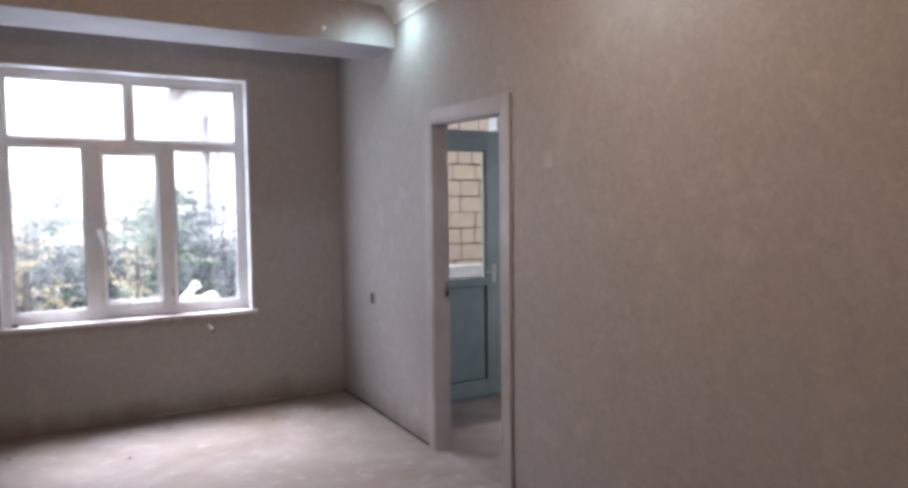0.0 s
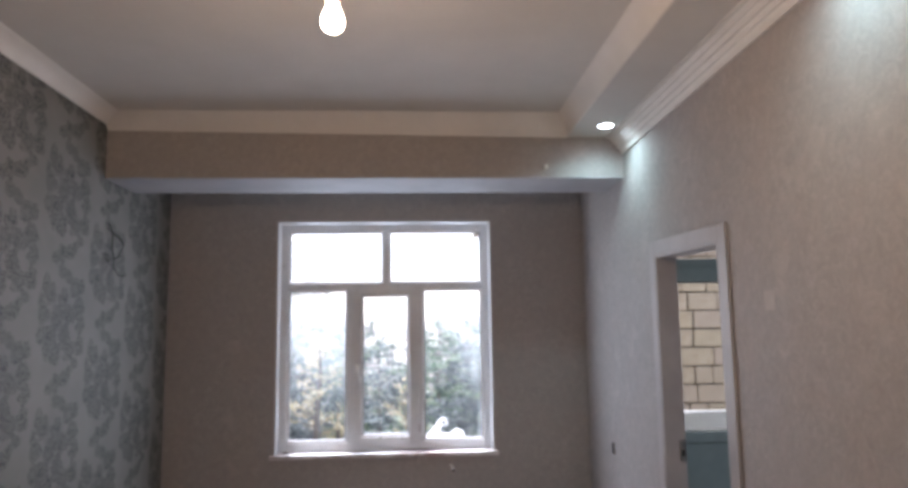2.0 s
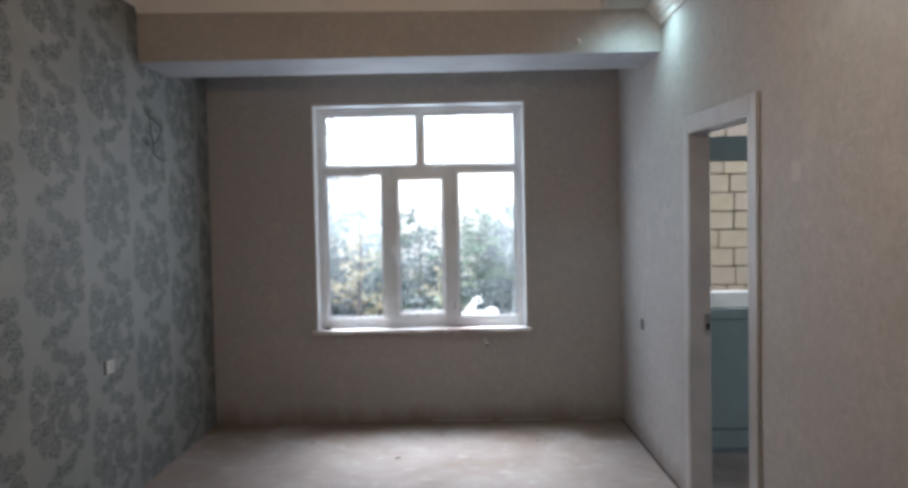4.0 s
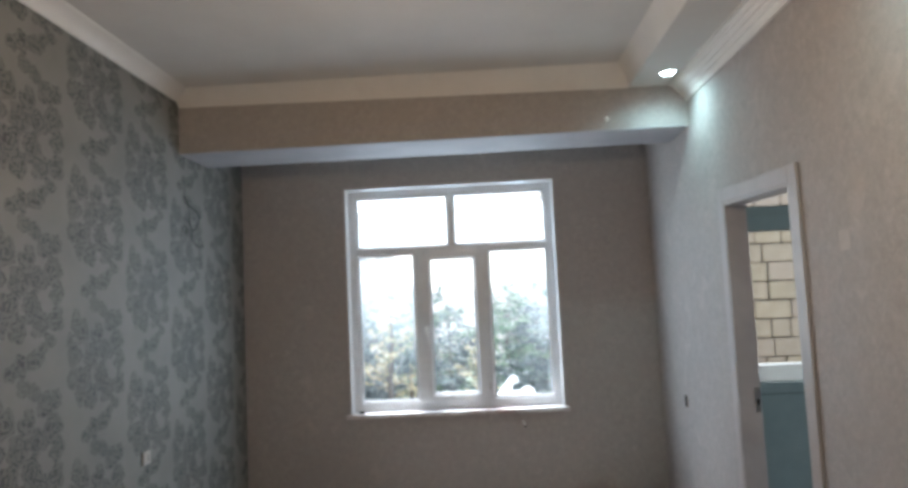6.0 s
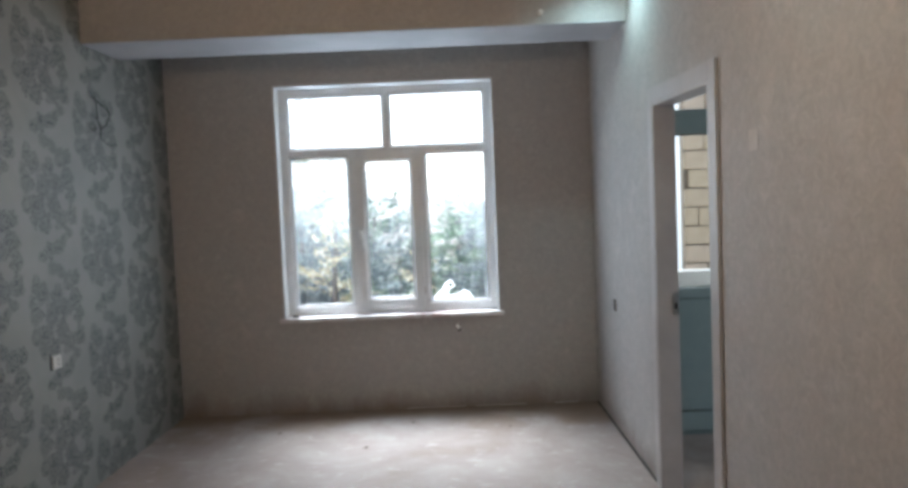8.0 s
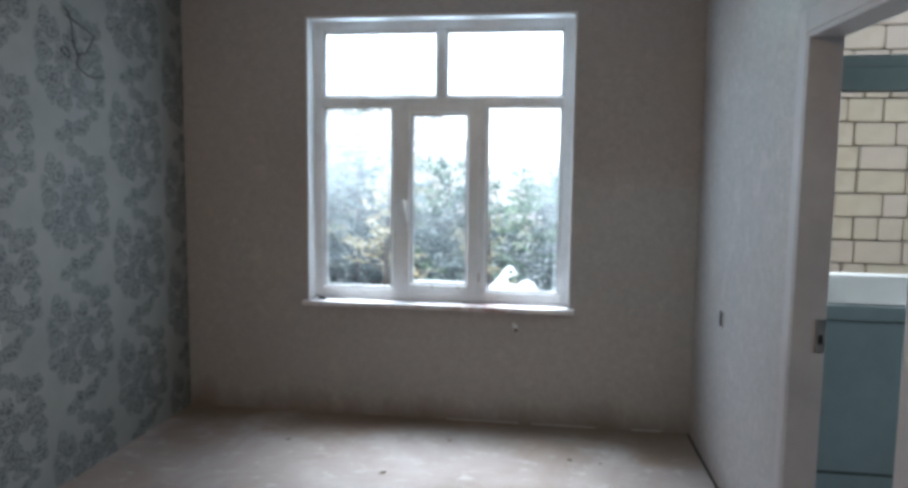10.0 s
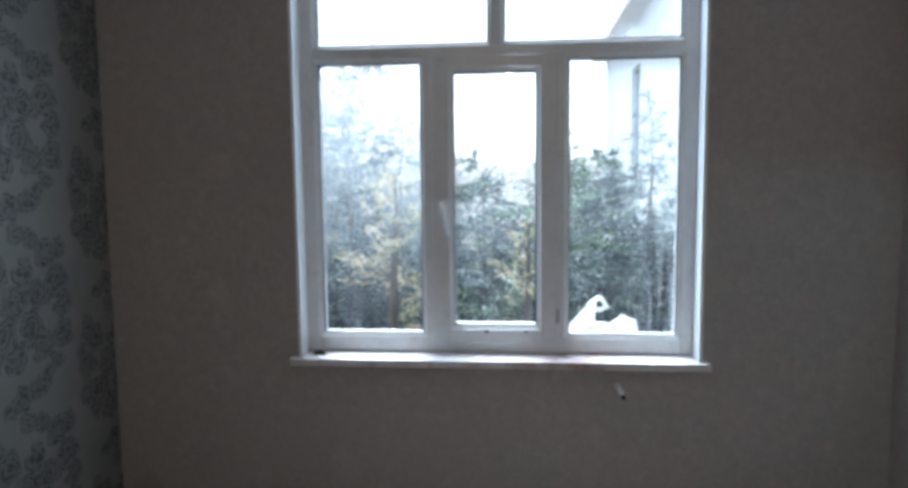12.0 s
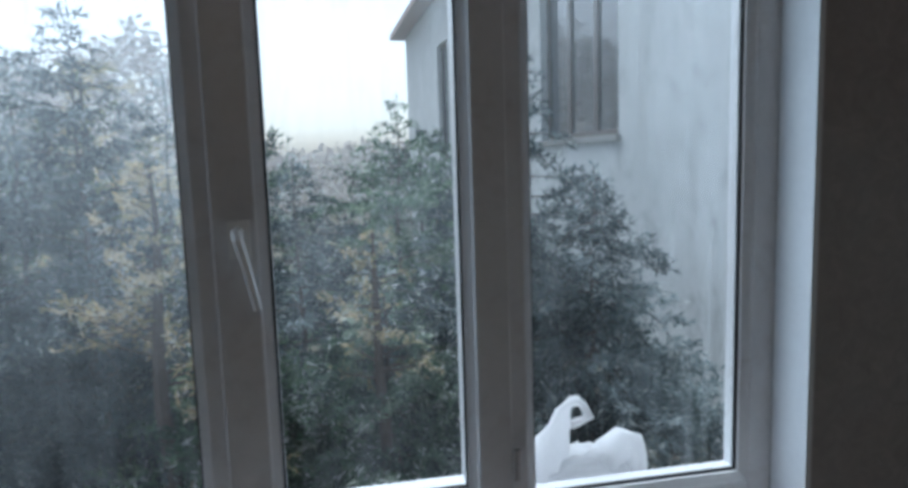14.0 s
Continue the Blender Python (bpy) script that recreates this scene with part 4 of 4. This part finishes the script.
def bag(name, cx, cy, cz, rx, ry, rz, ears, label):
    root = tagged(new(name), label, "plastic bag")
    root.location = (cx, cy, cz)
    bm = bmesh.new()
    bmesh.ops.create_icosphere(bm, subdivisions=5, radius=1.0)
    for v in bm.verts:
        p = v.co.copy()
        n = noise.fractal(p * 1.6 + Vector((cx, 0, 0)), 0.8, 2.0, 4)
        cr = abs(noise.noise(p * 4.0 + Vector((3, 1, cx))))
        k = 1 + 0.20 * n - 0.16 * cr - 0.09 * abs(noise.noise(p * 9.0))
        v.co = Vector((p.x * rx * k, p.y * ry * k, max(p.z * rz * k, -rz * 0.72) + rz * 0.72))
    part("bag_body", bm, M_BAG, root, "crumpled thin white plastic", smooth=True)
    for pts, rad in ears:
        bm = bmesh.new()
        tube(bm, pts, rad, 10)
        for v in bm.verts:
            v.co += Vector([0.10 * (noise.noise(v.co * 40 + Vector((i, 0, 0)))) * 0.12 for i in range(3)])
        part("bag_handle", bm, M_BAG, root, "twisted bag handle", smooth=True)
    return root


BZ0 = WZ0 - 0.056
bag("plastic_bag", 2.63, 0.275, BZ0, 0.165, 0.085, 0.094,
    [([(-0.085, 0, 0.11), (-0.055, 0, 0.16), (-0.036, 0, 0.205), (-0.026, 0, 0.245), (-0.006, 0, 0.268), (0.014, 0, 0.266), (0.030, 0, 0.250), (0.036, 0, 0.228), (0.010, 0, 0.216), (-0.014, 0, 0.214)],
       [0.062, 0.044, 0.024, 0.014, 0.009, 0.009, 0.010, 0.013, 0.011, 0.009]),
     ([(0.06, 0, 0.105), (0.095, 0, 0.145), (0.122, 0, 0.165), (0.142, 0, 0.158), (0.150, 0, 0.130), (0.145, 0, 0.090)], [0.045, 0.038, 0.032, 0.028, 0.026, 0.03])],
    "knotted white plastic bag standing on the outer window ledge")
bag("plastic_bag", 1.735, 0.27, BZ0, 0.080, 0.055, 0.068, [], "small crumpled white plastic bag on the outer window ledge")

# ---- outdoors ----
bm = bmesh.new()
bmesh.ops.create_grid(bm, x_segments=60, y_segments=60, size=1.0)
for v in bm.verts:
    x, y = v.co.x * abs(v.co.x) * 900, v.co.y * abs(v.co.y) * 900
    d = math.hypot(x - 2, y)
    v.co = Vector((x, y, GZ - 0.02 + (0.05 * noise.noise(Vector((x * 0.7, y * 0.7, 0))) if d > 8 else 0) - min(max(d - 12, 0) * 0.02, 2.5)))
struct("ground", bm, M_EARTH, "bare earth with patches of grass", category="ground")
BXF = 5.20
NB_Y0, NB_Y1 = 2.05, 21.4
EAVE = 5.35
WIN = [(5.62, 8.10, 1.70, 4.35), (14.6, 15.9, 1.20, 4.20)]


def house():
    root = tagged(new("neighbouring_house"), "pale grey rendered two-storey house with tall windows", "house")
    bm = bmesh.new()
    ys = [NB_Y0 + 0.12] + [v for w in WIN for v in (w[0], w[1])] + [NB_Y1]
    for a, b in zip(ys[::2], ys[1::2]):
        box(bm, BXF, BXF + 0.4, a, b, GZ - 0.4, EAVE)
    for a, b, z0, z1 in WIN:
        box(bm, BXF, BXF + 0.4, a, b, GZ - 0.4, z0)
        box(bm, BXF, BXF + 0.4, a, b, z1, EAVE)
    box(bm, BXF + 0.4, BXF + 7, NB_Y0 + 0.12, NB_Y0 + 0.5, GZ - 0.4, EAVE)
    box(bm, BXF + 0.4, BXF + 7, NB_Y1 - 0.4, NB_Y1, GZ - 0.4, EAVE)
    part("wall", bm, M_RENDER, root, "pale grey render with stains")
    bm = bmesh.new()
    sweep(bm, [(BXF - 0.45, EAVE), (BXF - 0.45, EAVE + 0.16), (BXF + 3.6, EAVE + 1.9), (BXF + 7.4, EAVE + 0.16), (BXF + 7.4, EAVE)], NB_Y0 - 0.1, NB_Y1 + 0.45, "y")
    part("roof", bm, M_ROOF, root, "low pitched weathered roof")
    for a, b, z0, z1 in WIN:
        w = tagged(new("window"))
        w.parent = root
        n = 3 if b - a > 2 else 1
        bm = bmesh.new()
        st = (b - a) / n
        box(bm, BXF + 0.10, BXF + 0.17, a, b, z0, z0 + 0.07)
        box(bm, BXF + 0.10, BXF + 0.17, a, b, z1 - 0.07, z1)
        for k in range(n + 1):
            y = a + st * k
            box(bm, BXF + 0.10, BXF + 0.17, max(a, y - 0.045), min(b, y + 0.045), z0 + 0.07, z1 - 0.07)
        part("frame", bm, M_SOCKET, w, "dark brown frame")
        part("sill", boxes_bm((BXF - 0.05, BXF + 0.10, a - 0.05, b + 0.05, z0 - 0.06, z0 + 0.004)), M_PARAPET, w, "pale sill")
        for k in range(n):
            part("pane", boxes_bm((BXF + 0.13, BXF + 0.136, a + st * k + 0.045, a + st * (k + 1) - 0.045, z0 + 0.07, z1 - 0.07)), M_HOUSEGLASS, w)
    return root


M_HOUSEGLASS, _nt, _b = mat("dark_window_glass", 0.05)
_b.inputs["Base Color"].default_value = (0.03, 0.035, 0.04, 1)
_b.inputs["Specular IOR Level"].default_value = 0.9
house()

# ---- trees ----


def grow(name, x, y, height, spread, seed, m, label, leaf=0.065, limbs=46, per=26, lean=(0, 0), bare=0.12, category="tree", drop=0.35):
    """A tapered trunk with limbs, and a crown of many small pointed sprays along twigs, with gaps."""
    rnd = random.Random(seed)
    root = tagged(new(name), label, category)
    root.location = (x, y, GZ)
    bm = bmesh.new()
    top = Vector((lean[0], lean[1], height))
    n = 9
    axis = [Vector((top.x * (k / n) ** 1.5 + rnd.uniform(-0.02, 0.02), top.y * (k / n) ** 1.5 + rnd.uniform(-0.02, 0.02), height * k / n - (0.1 if k == 0 else 0))) for k in range(n + 1)]
    tube(bm, axis, [0.022 * height * (1 - k / n) ** 0.8 + 0.006 for k in range(n + 1)], 8)
    verts, faces = [], []

    def spray(p, d, s):
        side = d.cross(Vector((rnd.uniform(-1, 1), rnd.uniform(-1, 1), rnd.uniform(-1, 1)))).normalized() * s * 0.13
        i = len(verts)
        verts.extend((p - side * 0.3, p + d * s * 0.5 + side, p + d * s, p + d * s * 0.5 - side))
        faces.append((i, i + 1, i + 2, i + 3))

    for k in range(limbs):
        f = bare + (1 - bare) * (k + rnd.random()) / limbs
        f = min(f, 0.985)
        q = f * n
        i = min(int(q), n - 1)
        p0 = axis[i].lerp(axis[i + 1], q - i)
        a = rnd.uniform(0, 2 * math.pi)
        env = spread * (1 - f) ** (0.45 if category == "shrub" else 0.9) * rnd.uniform(0.45, 1.25) + 0.03 * spread
        d = Vector((math.cos(a), math.sin(a), rnd.uniform(0.05, 0.55)))
        p1 = p0 + d * env * 0.55
        p2 = p0 + d * env + Vector((0, 0, -drop * env * 0.35))
        tube(bm, [p0, p1, p2], [0.010 * (1 - f) + 0.004, 0.006 * (1 - f) + 0.003, 0.002], 5)
        m_per = max(3, int(per * (0.12 + 1.1 * env / spread)))
        for j in range(m_per):
            s = rnd.uniform(0.15, 1.0)
            p = p0.lerp(p1, s * 2) if s < 0.5 else p1.lerp(p2, s * 2 - 1)
            td = (d * 0.8 + Vector((rnd.uniform(-1, 1), rnd.uniform(-1, 1), rnd.uniform(-0.7, 0.6)))).normalized()
            tl = env * rnd.uniform(0.12, 0.42)
            for u in range(6):
                pp = p + td * tl * (u / 5)
                for _ in range(2):
                    dd = (td * 0.9 + Vector((rnd.uniform(-1, 1), rnd.uniform(-1, 1), rnd.uniform(-0.8, 0.8)))).normalized()
                    spray(pp, dd, leaf * rnd.uniform(0.6, 1.3))
    for _ in range(14):
        p = axis[n].lerp(axis[n - 1], rnd.random())
        spray(p, Vector((rnd.uniform(-1, 1), rnd.uniform(-1, 1), rnd.uniform(0, 1.5))).normalized(), leaf)
    part("trunk", bm, M_BARK, root, "rough grey-brown trunk and limbs")
    me = bpy.data.meshes.new("crown")
    me.from_pydata([tuple(v) for v in verts], [], faces)
    me.materials.append(m)
    c = new("crown", me)
    c.parent = root
    return root


def conifer(name, x, y, height, spread, seed, m, label, limbs=64, droop=0.3, needle=0.046, start=0.05):
    """A conifer: slim leader, whorled limbs with flat feathery twigs set with many thin needles."""
    rnd = random.Random(seed)
    root = tagged(new(name), label, "tree")
    root.location = (x, y, GZ)
    bm = bmesh.new()
    n = 10
    axis = [Vector((rnd.uniform(-0.025, 0.025), rnd.uniform(-0.025, 0.025), height * k / n - (0.1 if k == 0 else 0))) for k in range(n + 1)]
    tube(bm, axis, [0.014 * height * (1 - k / n) ** 1.3 + 0.003 for k in range(n + 1)], 8)
    verts, faces = [], []

    def needles(p, d, length, count):
        for k in range(count):
            q = p + d * (length * k / count)
            dd = (d * 0.9 + Vector((rnd.uniform(-1, 1), rnd.uniform(-1, 1), rnd.uniform(-0.9, 0.7)))).normalized()
            s = needle * rnd.uniform(0.6, 1.4)
            side = dd.cross(Vector((rnd.uniform(-1, 1), rnd.uniform(-1, 1), 1))).normalized() * s * 0.13
            i = len(verts)
            verts.extend((q - side * 0.4, q + dd * s * 0.5 + side, q + dd * s, q + dd * s * 0.5 - side))
            faces.append((i, i + 1, i + 2, i + 3))

    for k in range(limbs):
        f = min(start + (1 - start) * ((k + rnd.random()) / limbs) ** 0.9, 0.985)
        q = f * n
        i = min(int(q), n - 1)
        p0 = axis[i].lerp(axis[i + 1], q - i)
        a = k * 2.399 + rnd.uniform(-0.4, 0.4)
        env = spread * min(1.0, 2.1 * (1 - f)) ** 0.85 * rnd.uniform(0.5, 1.15) + 0.02
        rise = rnd.uniform(0.05, 0.45)
        d = Vector((math.cos(a), math.sin(a), rise)).normalized()
        pts = [p0 + d * env * u + Vector((0, 0, -droop * env * u * u)) for u in (0, 0.35, 0.7, 1.0)]
        tube(bm, pts, [0.011 * (1 - f) + 0.003, 0.007 * (1 - f) + 0.002, 0.003, 0.0015], 5)
        flat = Vector((-d.y, d.x, 0)).normalized()
        twigs = max(4, int(40 * env / spread * (1.1 - 0.6 * f)))
        for j in range(twigs):
            u = 0.12 + 0.88 * (j + rnd.random()) / twigs
            seg = min(int(u * 3), 2)
            p = pts[seg].lerp(pts[seg + 1], u * 3 - seg)
            td = (d * 0.8 + flat * rnd.choice((-1, 1)) * rnd.uniform(0.4, 1.0) + Vector((0, 0, rnd.uniform(-0.35, 0.25)))).normalized()
            tl = env * (0.42 * (1 - u) + 0.12) * rnd.uniform(0.6, 1.3)
            needles(p, td, tl, max(5, int(tl / 0.0085)))
            if tl > 0.10:
                for b in (0.35, 0.65):
                    sd = (td + flat * rnd.uniform(-1, 1) + Vector((0, 0, rnd.uniform(-0.4, 0.3)))).normalized()
                    needles(p + td * tl * b, sd, tl * 0.5, max(4, int(tl * 0.5 / 0.0085)))
        needles(pts[2], (pts[3] - pts[2]).normalized(), (pts[3] - pts[2]).length, 8)
    needles(axis[n - 1], Vector((0, 0, 1)), height / n, 20)
    part("trunk", bm, M_BARK, root, "rough grey-brown trunk and limbs")
    me = bpy.data.meshes.new("crown")
    me.from_pydata([tuple(v) for v in verts], [], faces)
    me.materials.append(m)
    c = new("crown", me)
    c.parent = root
    return root


CON = "dark green conifer with loose feathery branches outside the window"
conifer("conifer", 0.84, 3.0, 3.30, 1.15, 1, M_BLUE, CON, limbs=84)
conifer("conifer", 3.30, 2.75, 3.08, 0.84, 2, M_BLUE, CON, limbs=60, droop=0.45)
conifer("conifer", 1.95, 3.6, 2.42, 1.0, 3, M_BLUE, CON, limbs=80)
conifer("conifer", 2.75, 4.4, 2.90, 1.05, 4, M_GREEN, CON, limbs=70)
conifer("conifer", -0.25, 3.9, 3.4, 1.05, 5, M_NEEDLE, CON, limbs=70)
conifer("conifer", 3.58, 2.45, 2.35, 0.78, 6, M_PALE, "pale blue-green conifer with drooping layered branches", limbs=46, droop=0.75)
conifer("conifer", 0.30, 3.6, 3.15, 0.95, 7, M_PALE, "conifer behind the darker ones, haze painted into its pale needles", limbs=38)
conifer("conifer", 1.18, 3.70, 3.02, 0.75, 8, M_PALE, "conifer behind the darker ones, haze painted into its pale needles", limbs=36)
conifer("conifer", 4.45, 3.2, 0.95, 0.65, 9, M_PALE, "small pale blue-green conifer at the foot of the pale house", limbs=26, droop=0.6)
LOW = "low dense dark green conifer close to the window"
conifer("conifer", 0.35, 2.35, 1.85, 0.85, 41, M_BLUE, LOW, limbs=60)
conifer("conifer", 1.62, 2.30, 1.75, 0.80, 42, M_GREEN, LOW, limbs=60)
conifer("conifer", 2.42, 2.45, 1.85, 0.80, 43, M_NEEDLE, LOW, limbs=60)
YB = "shrub with thin yellowing autumn leaves outside the window"
grow("shrub", 1.40, 2.0, 1.52 - GZ, 0.56, 11, M_YELLOW, YB, leaf=0.036, limbs=54, per=9, bare=0.60, category="shrub", drop=0.0)
grow("shrub", 2.36, 2.05, 1.18 - GZ, 0.44, 12, M_YELLOW, YB, leaf=0.030, limbs=36, per=7, bare=0.66, category="shrub", drop=0.0)
grow("shrub", 1.62, 1.90, 0.95 - GZ, 0.30, 18, M_YELLOW, YB, leaf=0.030, limbs=22, per=10, bare=0.45, category="shrub", drop=0.0)
grow("shrub", 0.2, 5.4, 3.3, 1.2, 13, M_YELLOW, YB, leaf=0.07, limbs=50, per=26, bare=0.05, category="shrub", drop=0.0)
grow("shrub", 1.3, 6.6, 2.6, 1.5, 15, M_NEEDLE, "broad dark green shrub", leaf=0.09, limbs=60, per=26, bare=0.02, category="shrub", drop=0.0)
grow("shrub", 3.4, 7.4, 2.6, 1.5, 16, M_NEEDLE, "broad dark green shrub", leaf=0.09, limbs=60, per=26, bare=0.02, category="shrub", drop=0.0)
grow("shrub", -1.6, 7.2, 3.2, 1.7, 17, M_NEEDLE, "broad dark green shrub", leaf=0.09, limbs=60, per=26, bare=0.02, category="shrub", drop=0.0)

# far trees and a hill
random.seed(9)
verts, faces = [], []
for k in range(26000):
    a = random.uniform(-0.75, 0.5) if k < 16000 else random.uniform(-0.9, -0.08)
    r = random.uniform(30, 60)
    cx, cy = 2 + r * math.sin(a), r * math.cos(a)
    rise = min(max((-a - 0.08) / 0.12, 0.0), 1.0)
    h = (4.4 + 6.2 * rise * r / 45 + (2.4 + rise) * noise.noise(Vector((a * 7, r * 0.08, 0)))) * random.random() ** 0.6
    s = random.uniform(0.12, 0.30)
    d = Vector((random.uniform(-1, 1), random.uniform(-1, 1), random.uniform(-0.4, 1))).normalized() * s
    e = d.orthogonal().normalized() * s * 0.6
    p = Vector((cx, cy, GZ - 1.5 + h))
    i = len(verts)
    verts.extend((p - d, p + e, p + d, p - e))
    faces.append((i, i + 1, i + 2, i + 3))
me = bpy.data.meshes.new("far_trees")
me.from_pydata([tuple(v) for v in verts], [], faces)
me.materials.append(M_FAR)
tagged(new("far_trees", me), "band of far trees, haze painted into the leaf colour", "trees", "", "stuff")

# ---- block wall of the neighbouring house, facing the balcony ----
wall_b = struct("wall_block", boxes_bm((BXF - 0.06, BXF + 6.8, NB_Y0 + 0.014, NB_Y0 + 0.12, GZ - 0.4, EAVE)), M_MORTAR, "wall of cream limestone blocks with dark joints", category="wall")
rnd = random.Random(21)
meshes = {}
stuff_v, stuff_f = [], []


def block_mesh(w, h, key):
    bm = bmesh.new()
    rr = random.Random(key)
    c = 0.014
    outline = []
    for cx, cz, sx, sz in ((c, 0, 0, 0), (w - c, 0, 0, 0), (w, c, 0, 0), (w, h - c, 0, 0), (w - c, h, 0, 0), (c, h, 0, 0), (0, h - c, 0, 0), (0, c, 0, 0)):
        outline.append((cx + rr.uniform(-0.004, 0.004), cz + rr.uniform(-0.004, 0.004)))
    front = [bm.verts.new((w / 2 + (x - w / 2) * 0.97, -0.014, h / 2 + (z - h / 2) * 0.95)) for x, z in outline]
    back = [bm.verts.new((x, 0.0, z)) for x, z in outline]
    bm.faces.new(front)
    for k in range(8):
        bm.faces.new((front[k], back[k], back[(k + 1) % 8], front[(k + 1) % 8]))
    bmesh.ops.recalc_face_normals(bm, faces=bm.faces)
    me = bpy.data.meshes.new("brick")
    bm.to_mesh(me)
    bm.free()
    me.materials.append(M_BRICK)
    return me


z, row = 0.05 - 0.2 * 5, 0
while z < 4.9:
    x = BXF - 0.055 + rnd.uniform(-0.16, 0.0)
    while x < BXF + 2.6:
        w = rnd.choice((0.39, 0.39, 0.39, 0.20, 0.28)) if row % 2 else rnd.choice((0.39, 0.20, 0.39, 0.33))
        x0 = max(x, BXF - 0.055)
        ww = round(x + w - x0 - 0.014, 3)
        if ww > 0.05:
            key = (round(ww, 2), rnd.randrange(3))
            if key not in meshes:
                meshes[key] = block_mesh(key[0], 0.186, len(meshes))
            b = new("brick", meshes[key])
            b.location = (x0, NB_Y0 + 0.0135, z + 0.007)
            b.parent = wall_b
        x += w
    z += 0.2
    row += 1
